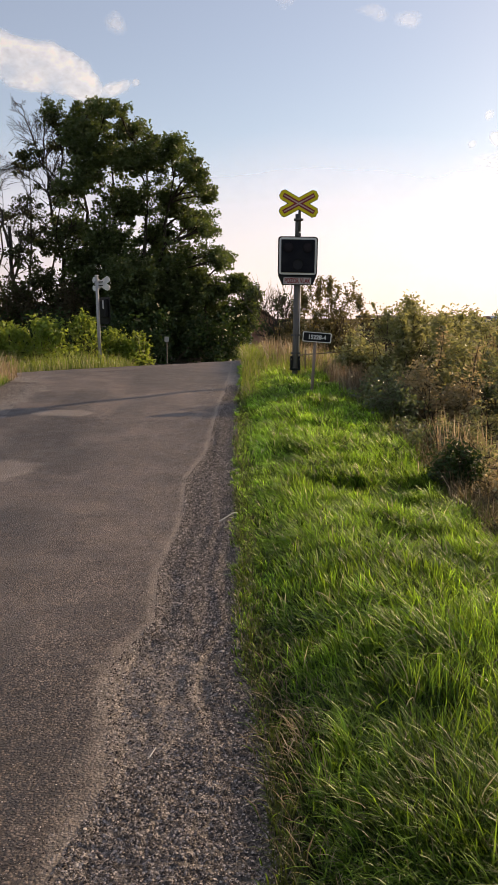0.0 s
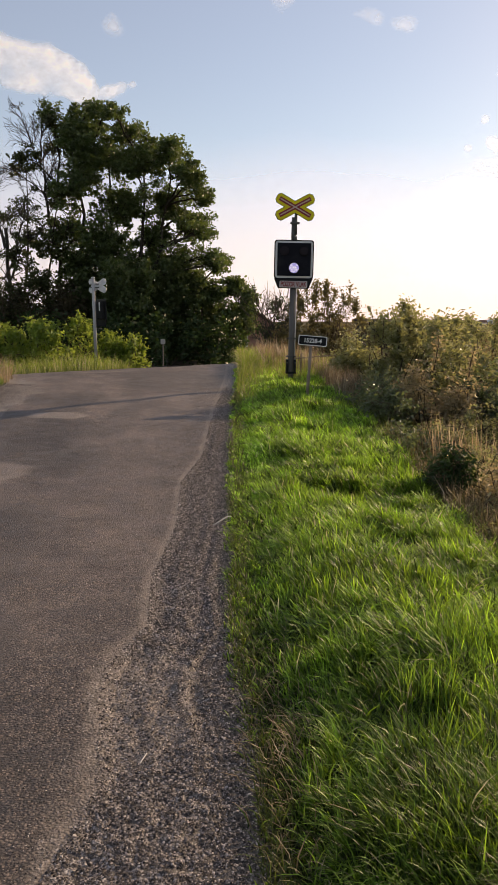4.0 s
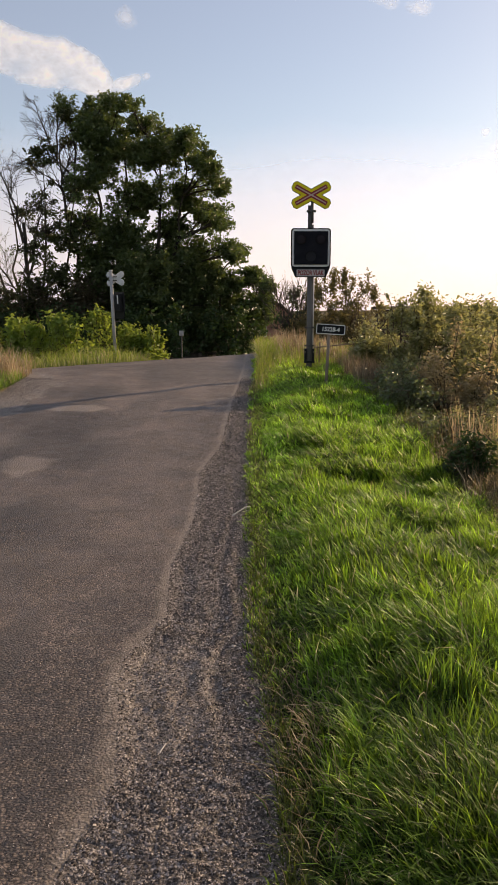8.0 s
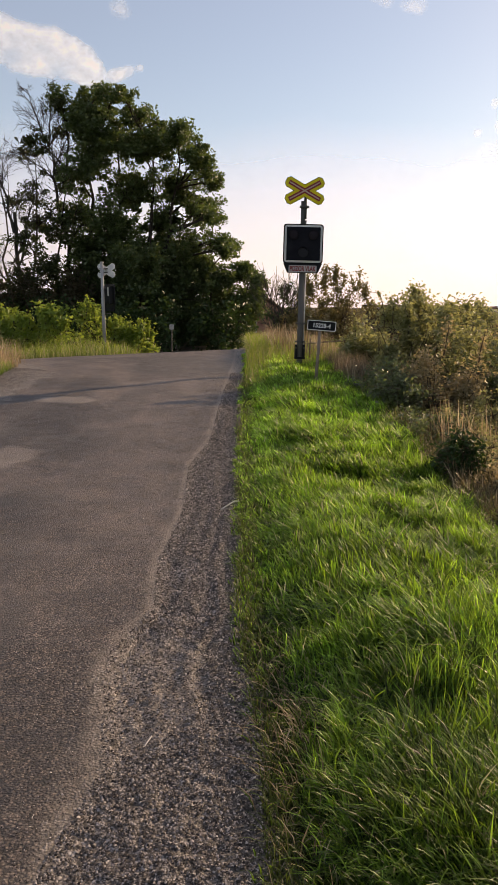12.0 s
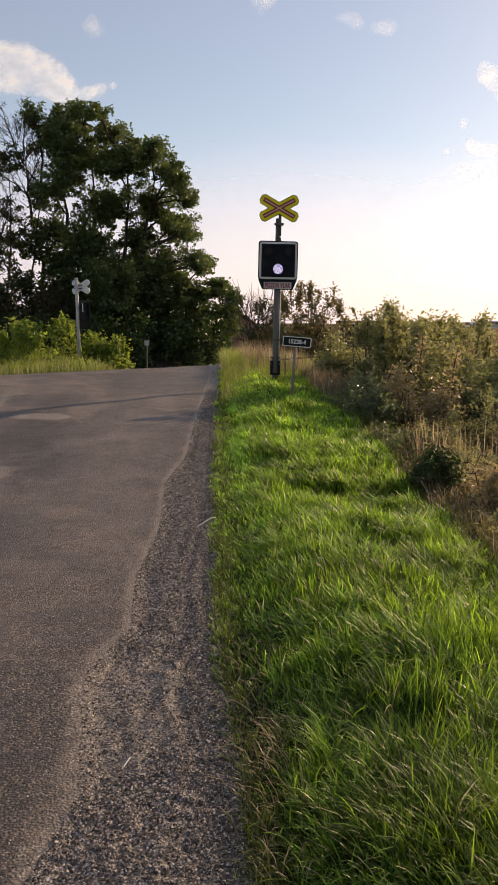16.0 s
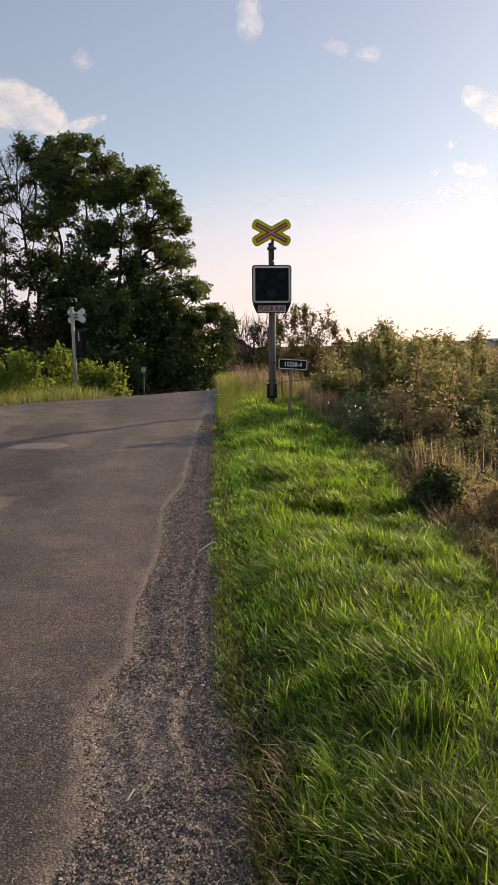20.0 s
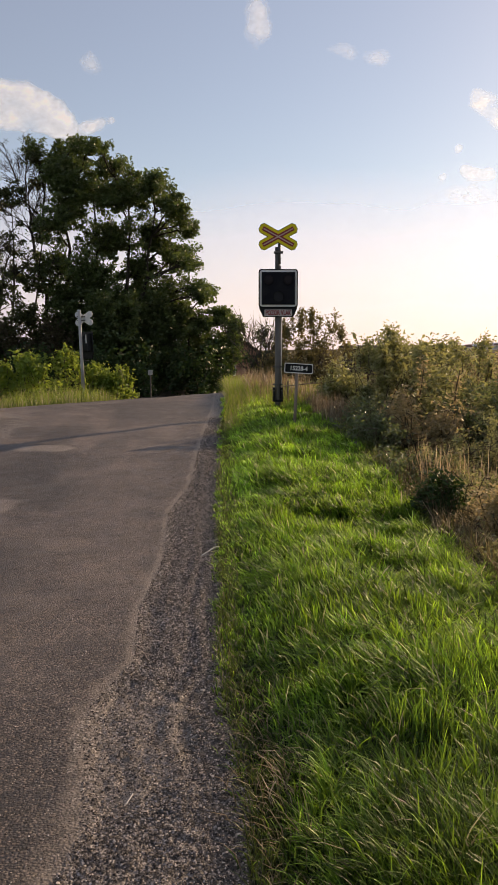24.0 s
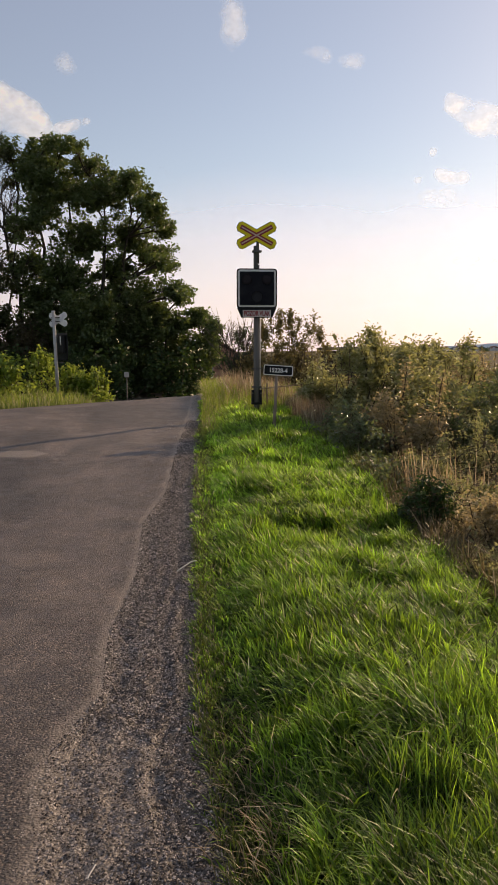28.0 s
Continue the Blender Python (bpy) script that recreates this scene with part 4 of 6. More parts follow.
def build_shrub(name, label, at, rx, ry, h, seed, stems, n_leaf, leaf, leaf_mat, shoots=0, group="roadside shrubs", low=0.12, airy=0.3, narrow=0.5, shoot_h=0.5):
    """Many stems from one stool, leaves along their twigs and upright shoots on top."""
    rng = np.random.RandomState(seed)
    root = thing(name, pose(*at), label, "shrub", group)
    wood, tips, sprays = Wood(), [], []
    for k in range(stems):
        a, q = rng.rand() * 6.28, rng.rand() ** 0.5
        end = np.array([rx * q * math.cos(a), ry * q * math.sin(a), h * (1 - 0.45 * q * q) * (0.6 + 0.4 * rng.rand())])
        way = bow((end[0] * 0.25, end[1] * 0.25, -0.1), end, rng, 7, 0.07)
        wood.tube(way, np.linspace(0.016, 0.004, 7) * (0.6 + 0.4 * h), 5)
        for _ in range(7):
            i = rng.randint(1, 7)
            out = rng.randn(3) * np.array([rx, ry, h * 0.5]) * 0.22
            out[2] = abs(out[2]) * 0.8
            tip = way[i] + out
            if tip[2] < low * h:
                tip[2] = low * h + rng.rand() * 0.2
            wood.tube(np.array([way[i], (way[i] + tip) / 2 + rng.randn(3) * 0.03, tip]), [0.006, 0.004, 0.002], 4)
            tips.append((way[i], tip))
    for k in range(shoots):
        a, q = rng.rand() * 6.28, 0.75 * rng.rand() ** 0.5
        foot = np.array([rx * q * math.cos(a), ry * q * math.sin(a), h * (0.88 - 0.4 * q * q)])
        tip = foot + np.array([rng.randn() * 0.08, rng.randn() * 0.08, shoot_h * (0.5 + 0.6 * rng.rand())])
        wood.tube(bow(foot, tip, rng, 5, 0.05), np.linspace(0.012, 0.005, 5), 4)
        tips += [(foot, tip)] * 2
        q = rng.rand(22, 1) ** 0.8
        sprays.append(foot * (1 - q) + tip * q + rng.randn(22, 3) * np.array([0.036, 0.036, 0.015]) * (1.35 - q) * (0.4 + 5 * leaf))
    wood.link("stemwork", TWIG, root)
    a, b = np.array([t[0] for t in tips]), np.array([t[1] for t in tips])
    weight = rng.rand(len(tips)) ** 4.2 + 0.04
    pick = rng.choice(len(tips), n_leaf, p=weight / weight.sum())
    t = rng.rand(n_leaf, 1) ** 0.55
    p = a[pick] * (1 - t) + b[pick] * t + rng.randn(n_leaf, 3) * leaf * (0.35 + airy * 2.2)
    p[:, 2] = np.maximum(p[:, 2], 0.03)
    big = leaf * (0.45 + 1.0 * rng.rand(n_leaf))
    if sprays:
        spray = np.concatenate(sprays)
        p, big = np.concatenate([p, spray]), np.concatenate([big, leaf * (1.0 + 0.9 * rng.rand(len(spray)))])
    leaves("foliage", p, big, leaf_mat, root, rng, 0.2, narrow)
    return root


def on_land(x, y, sink=0.0):
    return (x, y, float(land(x, y)) - sink)


def build_trees():
    main = [(-7.8, 11.7, 0.5), (-7.1, 11.8, 0.5), (-6.4, 11.6, 0.5), (-5.7, 11.3, 0.5), (-7.6, 9.8, 0.9), (-8.1, 9.1, 0.9), (-7.8, 10.6, 0.7), (-8.3, 11.4, 0.7), (-7.0, 11.2, 0.8), (-5.5, 10.8, 0.9), (-6.9, 9.5, 1.4), (-4.9, 9.2, 1.4), (-3.1, 9.7, 0.9), (-2.1, 8.6, 0.8), (-1.5, 7.8, 0.5), (-7.7, 10.5, 0.9), (-6.2, 10.2, 1.0), (-4.0, 10.0, 0.8), (-1.2, 4.9, 0.6), (-3.3, 7.6, 1.4), (-5.7, 7.3, 1.5), (-7.8, 8.0, 1.2), (-1.9, 6.4, 0.8), (-4.2, 5.8, 1.4), (-6.6, 5.5, 1.5), (-8.3, 6.1, 1.1), (-2.8, 4.6, 1.3), (-5.1, 3.5, 1.7), (-7.4, 3.2, 1.5), (-3.4, 2.0, 1.7), (-5.8, 1.2, 1.7), (-1.6, 3.2, 1.2), (-8.7, 1.5, 1.3),
            (-4.9, 11.2, 0.6), (-4.6, 10.5, 0.7), (-3.0, 9.9, 0.7), (-2.5, 9.2, 0.8), (-1.9, 8.3, 0.7), (-1.4, 8.0, 0.45), (-1.9, 7.2, 0.6), (-1.5, 6.0, 0.6), (-2.6, 6.6, 0.8), (-1.0, 4.4, 0.6), (-9.0, 11.6, 0.45), (-6.2, 4.4, 1.5), (-4.3, 4.3, 1.4), (-2.9, 3.4, 1.4), (-4.8, 2.4, 1.7), (-6.9, 2.2, 1.6), (-3.0, 0.9, 1.5), (-7.9, 4.4, 1.2), (-5.5, 0.4, 1.6), (-7.6, 0.6, 1.5)]
    right = [(0.2, 3.4, 0.55), (0.75, 2.5, 0.5), (0.3, 1.2, 0.8), (-0.7, 4.5, 0.6), (-0.1, 3.5, 0.7), (0.7, 3.0, 0.5), (-1.4, 1.4, 1.4), (0.1, 1.9, 1.0), (-0.5, 0.2, 1.2), (-2.6, -0.0, 1.4), (-2.0, 3.2, 1.0)]
    left = [(-9.6, 9.2, 0.8), (-8.7, 11.0, 0.5), (-9.2, 10.2, 0.3), (-11.0, 9.1, 0.3), (-10.3, 9.3, 0.2), (-10.7, 7.2, 0.8), (-11.7, 6.8, 0.3), (-9.2, 7.8, 1.1), (-9.7, 6.2, 1.1), (-13.7, 6.6, 0.3), (-14.9, 4.6, 0.3), (-13.9, 3.5, 0.5), (-12.7, 2.5, 0.9), (-11.0, 2.7, 1.2), (-10.6, 4.6, 1.0), (-9.6, 3.4, 1.2), (-10.8, 5.7, 1.0), (-9.1, 5.1, 1.3), (-10.3, 1.7, 1.3), (-8.9, 2.6, 1.4), (-12.0, 1.9, 1.0), (-13.7, 1.8, 0.6)]
    gz = float(land(-6, 42))

    def rel(lobes, x):
        return [(a - x, z - gz, r) for a, z, r in lobes]

    build_tree("broadleaf_tree", "tall dense dark-green broadleaf tree with several trunks", (-6.0, 42, gz), rel(main, -6.0), 5, 105, 58, 0.15, 4, 0.17, LEAF_TREE, depth=2.4, clump_r=0.33)
    build_tree("broadleaf_tree", "lower dark-green broadleaf tree leaning over the road", (-0.9, 43, gz), rel(right, -0.9), 6, 130, 56, 0.15, 2, 0.12, LEAF_TREE, depth=1.8, clump_r=0.34)
    build_tree("sparse_tree", "half-dead tree with thin dark foliage on several trunks", (-10.4, 41, gz), rel(left, -10.4), 7, 44, 60, 0.13, 5, 0.08, LEAF_SPARSE, depth=1.6, clump_r=0.32)
    build_bare_tree("dead_tree", "bare dead tree with many fine grey branches", (-11.2, 40.5, gz), 12, ((0.1, 0, 0.0, 6.6, 0.13), (0.0, 5.6, -1.3, 10.0, 0.075), (0.0, 4.2, 0.8, 8.2, 0.06), (0.1, 2.6, -2.6, 6.3, 0.06), (0.1, 1.9, -3.0, 4.0, 0.05)))
    build_bare_tree("dead_tree", "bare dead tree leaning outward with fine branches", (-12.0, 40.8, gz), 15, ((0.0, 0, -1.5, 5.9, 0.12), (-1.4, 5.5, -3.9, 8.0, 0.07), (-1.5, 5.6, -2.0, 8.8, 0.055), (-0.9, 3.6, -4.2, 5.4, 0.055), (-0.6, 2.4, -4.4, 3.2, 0.05), (-0.4, 1.8, -4.0, 2.0, 0.04)))
    build_bare_tree("dead_tree", "slim bare dead treetop rising above the foliage", (-8.8, 41.5, gz), 19, ((0.0, 0, -0.1, 5.8, 0.13), (-0.1, 5.6, -0.9, 10.4, 0.09), (-0.8, 9.8, -1.9, 12.6, 0.05), (-0.8, 9.6, -0.7, 12.7, 0.05), (-0.5, 8.2, -2.4, 9.6, 0.04), (-0.6, 8.8, 0.3, 10.8, 0.04)))
    # withered thicket and dark undergrowth at the foot of the trees
    for i, (x, y, rx, h) in enumerate(((-10.3, 39.4, 1.7, 4.3), (-8.5, 39.8, 1.6, 4.0), (-12.1, 39.9, 1.4, 3.0))):
        build_shrub("thicket_bush", "brownish withered thicket under the thin tree", on_land(x, y), rx, 1.2, h, 60 + i, 26, 3600, 0.15, LEAF_BROWN, 0, "undergrowth under the trees", 0.05, 0.4, 0.6)
    k = 50
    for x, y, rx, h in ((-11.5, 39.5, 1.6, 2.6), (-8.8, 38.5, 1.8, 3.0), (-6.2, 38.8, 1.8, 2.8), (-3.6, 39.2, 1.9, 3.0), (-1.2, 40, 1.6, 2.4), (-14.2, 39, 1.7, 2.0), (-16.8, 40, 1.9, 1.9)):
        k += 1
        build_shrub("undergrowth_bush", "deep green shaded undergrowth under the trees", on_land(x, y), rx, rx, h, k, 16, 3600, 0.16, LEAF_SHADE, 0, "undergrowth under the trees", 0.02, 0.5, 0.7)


def build_shrubs():
    # olive and brown shrubs over the ditch
    rows = (
        (3.05, 14.6, 0.85, 0.9, 1.78, LEAF_HEDGE, "green leafy shrub with upright shoots over the ditch", 16),
        (3.9, 13.4, 0.95, 0.9, 1.65, LEAF_HEDGE, "olive-green leafy shrub with sparse top shoots", 9),
        (3.2, 12.0, 0.8, 0.8, 1.25, LEAF_SHRUB, "olive-brown rounded shrub beside the verge", 2),
        (4.6, 12.2, 0.95, 0.9, 1.40, LEAF_ELDER, "deep-green bushy shrub beside the browned ones", 2),
        (4.3, 15.6, 1.0, 1.0, 1.80, LEAF_HEDGE, "green-brown shrub with tall shoots", 6),
        (5.5, 14.0, 1.0, 1.0, 1.50, LEAF_ELDER, "glossy deep-green leafy shrub in the meadow", 2),
        (2.55, 16.4, 0.6, 0.7, 1.20, LEAF_HEDGE, "small green shrub near the signal", 2),
        (6.6, 15.2, 1.1, 1.0, 1.55, LEAF_ELDER, "deep-green meadow shrub with glossy leaves", 2),
        (7.6, 17.5, 1.2, 1.0, 1.68, LEAF_HEDGE, "green-brown meadow shrub farther out", 1),
        (5.9, 18.0, 1.1, 1.0, 1.60, LEAF_SHRUB, "olive meadow shrub behind others", 2),
        (6.3, 20.5, 1.2, 1.1, 1.75, LEAF_THICKET, "dark brown-green meadow shrub behind the others", 3),
        (7.8, 22.0, 1.3, 1.1, 1.80, LEAF_THICKET, "dark shrub far out in the meadow", 3),
        (9.3, 23.0, 1.3, 1.1, 1.75, LEAF_SHRUB, "olive shrub far out in the meadow", 3),
        (8.6, 19.2, 1.2, 1.0, 1.60, LEAF_THICKET, "dark meadow shrub beside the olive ones", 2),
        (5.3, 10.8, 0.9, 0.9, 1.15, LEAF_HEDGE, "grey-green weedy shrub in the meadow", 0),
        (6.4, 12.6, 1.0, 0.9, 1.35, LEAF_SHRUB, "browned weedy shrub in the meadow", 0),
        (3.9, 8.9, 0.8, 0.9, 0.95, LEAF_SHRUB, "brown weedy bush above the ditch", 0),
        (3.1, 7.3, 0.7, 0.8, 0.90, LEAF_SHRUB, "low brown weedy bush in the ditch", 0),
        (2.9, 5.7, 0.6, 0.7, 0.75, LEAF_SHRUB, "low tangled brown weed bush", 0),
        (2.72, 9.7, 0.45, 0.6, 0.70, LEAF_HEDGE, "low olive weed bush at the ditch edge", 0),
        (2.62, 6.9, 0.46, 0.6, 0.70, LEAF_SHRUB, "low olive weed bush beside the dark bush", 0),
        (2.47, 5.2, 0.42, 0.7, 0.62, LEAF_HEDGE, "low green weed bush along the verge", 0),
        (3.7, 10.4, 0.7, 0.7, 1.05, LEAF_HEDGE, "olive weed bush in front of the shrubs", 1),
        (3.6, 6.3, 0.7, 0.8, 0.95, LEAF_HEDGE, "olive weed bush above the ditch", 0),
        (2.75, 8.1, 0.5, 0.6, 0.66, LEAF_HEDGE, "low olive weed bush among dry stalks", 0),
        (2.75, 4.4, 0.5, 0.6, 0.62, LEAF_SHRUB, "low brown weed bush along the verge", 0),
    )
    for k, (x, y, rx, ry, h, m, label, shoots) in enumerate(rows):
        if x > 4.4:
            h, shoots = 0.94 * h, min(shoots, 1)
        build_shrub("shrub", label, on_land(x, y), rx, ry, h, 70 + k, 30, 8000 if y > 17 or x > 5.8 else 12500 if y > 11 else 9000, 0.075 if y > 11 and m is not LEAF_SHRUB else 0.055 if y > 11 else 0.036, m, shoots, "roadside shrubs", 0.03, 0.35, 0.46, 0.55)
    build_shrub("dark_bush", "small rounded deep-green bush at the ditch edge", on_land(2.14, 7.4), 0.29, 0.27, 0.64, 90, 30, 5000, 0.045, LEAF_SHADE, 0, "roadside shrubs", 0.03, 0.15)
    build_shrub("nettle_clump", "shaded green nettles at the verge end", on_land(2.35, 12.2), 0.5, 1.7, 0.75, 91, 40, 7000, 0.06, LEAF_ELDER, 0, "roadside shrubs", 0.03, 0.3)
    build_shrub("nettle_clump", "dark-green nettles beside the withered stalks", on_land(2.25, 9.6), 0.35, 1.0, 0.5, 93, 26, 3600, 0.05, LEAF_ELDER, 0, "roadside shrubs", 0.03, 0.3)
    build_shrub("nettle_clump", "low shaded green weeds beside the ditch", on_land(2.25, 6.2), 0.35, 0.9, 0.35, 92, 22, 2200, 0.045, LEAF_HEDGE, 0, "roadside shrubs", 0.03, 0.3)
    # behind the signal
    build_shrub("tall_shrub", "tall thin brown-green shrub behind the signal", on_land(3.1, 27), 1.7, 1.0, 3.05, 95, 44, 17000, 0.085, LEAF_THICKET, 22, "shrubs behind the signal", 0.2, 0.25, 0.5, 0.7)
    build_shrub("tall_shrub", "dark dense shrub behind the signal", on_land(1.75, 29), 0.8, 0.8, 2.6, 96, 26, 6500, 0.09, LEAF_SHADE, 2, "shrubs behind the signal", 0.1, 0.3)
    build_dead_tree("bare_shrub", "bare twiggy shrub behind the signal", on_land(1.55, 28), 24, 3.0, (-0.25, 0.0), 0.04, BARK_DEAD, 0.75, 4, "shrubs behind the signal")
    # bright bushes across the road
    k = 100
    for x, y, rx, h in ((-5.5, 29.0, 0.65, 2.2), (-6.15, 26.9, 0.7, 1.8), (-6.8, 27.6, 0.7, 1.95), (-7.5, 26.4, 0.7, 1.45), (-8.0, 27.4, 0.7, 1.85), (-8.8, 26.6, 0.8, 1.3), (-9.3, 27.6, 0.8, 1.6), (-10.2, 26.5, 0.9, 1.25), (-10.9, 27.5, 0.9, 1.6),
                        (-11.9, 26.6, 1.0, 1.35), (-13.0, 27.4, 1.0, 1.6), (-3.55, 28.6, 0.42, 1.0), (-4.35, 29.0, 0.5, 1.25), (-4.0, 28.7, 0.3, 0.7)):
        k += 1
        build_shrub("leafy_bush", "bright green leafy bush across the crossing", on_land(x, y), rx, 0.9, h * 0.80, k, 20, 1500, 0.14, LEAF_BUSH, 14, "bushes across the crossing", 0.03, 0.2, 0.5, 0.75)

# ---- the level-crossing signals ----


def slab(bm, outline, thick, m):
    """A flat plate with the given outline in its own x and z, facing -y."""
    front = [bm.verts.new(m @ Vector((x, -thick / 2, z))) for x, z in outline]
    back = [bm.verts.new(m @ Vector((x, thick / 2, z))) for x, z in outline]
    n = len(outline)
    bm.faces.new(front)
    bm.faces.new(back[::-1])
    for i in range(n):
        bm.faces.new((front[i], back[i], back[(i + 1) % n], front[(i + 1) % n]))


def rounded(w, h, r, steps=6):
    pts = []
    for cx, cz, a0 in ((w / 2 - r, h / 2 - r, 0), (-w / 2 + r, h / 2 - r, 90), (-w / 2 + r, -h / 2 + r, 180), (w / 2 - r, -h / 2 + r, 270)):
        for k in range(steps + 1):
            a = radians(a0 + 90 * k / steps)
            pts.append((cx + r * math.cos(a), cz + r * math.sin(a)))
    return pts


def ring_plate(bm, outer, inner, thick, m):
    """A frame between two outlines with the same number of points."""
    n = len(outer)
    rows = [[bm.verts.new(m @ Vector((x, y, z))) for x, z in line] for line, y in ((outer, -thick / 2), (inner, -thick / 2), (inner, thick / 2), (outer, thick / 2))]
    for a, b in zip(rows, rows[1:] + rows[:1]):
        for i in range(n):
            bm.faces.new((a[i], a[(i + 1) % n], b[(i + 1) % n], b[i]))
    bmesh.ops.recalc_face_normals(bm, faces=bm.faces)


def cross_outline(length, width, angle, cut):
    """Outline of two bars crossed flat, with cut corners."""
    a = radians(angle)
    h, w = length / 2, width / 2
    inner_r = w / math.sin(a)
    inner_t = w / math.cos(a)
    spin = lambda p, t: (p[0] * math.cos(t) - p[1] * math.sin(t), p[0] * math.sin(t) + p[1] * math.cos(t))
    arm = lambda t: [spin((h - cut, -w), t), spin((h, -w + cut), t), spin((h, w - cut), t), spin((h - cut, w), t)]
    return arm(a) + [(0, inner_t)] + arm(math.pi - a) + [(-inner_r, 0)] + arm(math.pi + a) + [(0, -inner_t)] + arm(-a) + [(inner_r, 0)]


def lettering(name, text, height, material, parent, m, stretch=1.0):
    """Flat letters from the built-in font, standing up and facing -y."""
    curve = bpy.data.curves.new(name, "FONT")
    curve.body, curve.size, curve.align_x, curve.align_y, curve.extrude, curve.offset = text, height * 1.4, "CENTER", "CENTER", 0.0015, height * 0.045
    temp = new(name, curve)
    me = bpy.data.meshes.new_from_object(temp.evaluated_get(bpy.context.evaluated_depsgraph_get()))
    bpy.data.objects.remove(temp)
    me.transform(Matrix.Diagonal((stretch, 1, 1, 1)))
    me.materials.append(material)
    ob = new(name, me)
    ob.parent = parent
    ob.matrix_local = m @ pose(0, 0, 0, 90)
    return ob


def disc(bm, r, thick, m, sides=32):
    bmesh.ops.create_cone(bm, cap_ends=True, segments=sides, radius1=r, radius2=r, depth=thick, matrix=m @ pose(0, 0, 0, 90))


def dome(bm, r, bulge, m, rings=5, sides=28):
    last = [bm.verts.new(m @ Vector((r * math.cos(6.28319 * k / sides), 0, r * math.sin(6.28319 * k / sides)))) for k in range(sides)]
    for i in range(1, rings):
        q = math.cos(math.pi / 2 * i / rings)
        row = [bm.verts.new(m @ Vector((r * q * math.cos(6.28319 * k / sides), -bulge * math.sin(math.pi / 2 * i / rings), r * q * math.sin(6.28319 * k / sides)))) for k in range(sides)]
        for k in range(sides):
            bm.faces.new((last[k], last[(k + 1) % sides], row[(k + 1) % sides], row[k]))
        last = row
    bm.faces.new(last)


def bezel(bm, r, m):
    """A plain ring round a lens."""
    circle = lambda q: [(q * math.cos(6.28319 * k / 32), q * math.sin(6.28319 * k / 32)) for k in range(32)]
    ring_plate(bm, circle(r + 0.012), circle(r), 0.012, m)


def holed_panel(bm, w, h, hole_x, hole_z, r, thick, m, sides=48):
    """A board with one round hole."""
    outer, inner = [], []
    corners = [math.atan2(sz * h / 2 - hole_z, sx * w / 2 - hole_x) for sx in (1, -1) for sz in (1, -1)]
    for a in sorted([k * 2 * math.pi / sides - math.pi + 0.01 for k in range(sides)] + corners):
        c, s = math.cos(a), math.sin(a)
        t = min(((w / 2 if c > 0 else -w / 2) - hole_x) / c if abs(c) > 1e-6 else 9, ((h / 2 if s > 0 else -h / 2) - hole_z) / s if abs(s) > 1e-6 else 9)
        outer.append((hole_x + c * t, hole_z + s * t))
        inner.append((hole_x + c * r, hole_z + s * r))
    ring_plate(bm, outer, inner, thick, m)


def tiny_bolt(bm, m, r=0.012):
    bmesh.ops.create_cone(bm, cap_ends=True, segments=6, radius1=r, radius2=r, depth=0.014, matrix=m @ pose(0, 0, 0, 90))


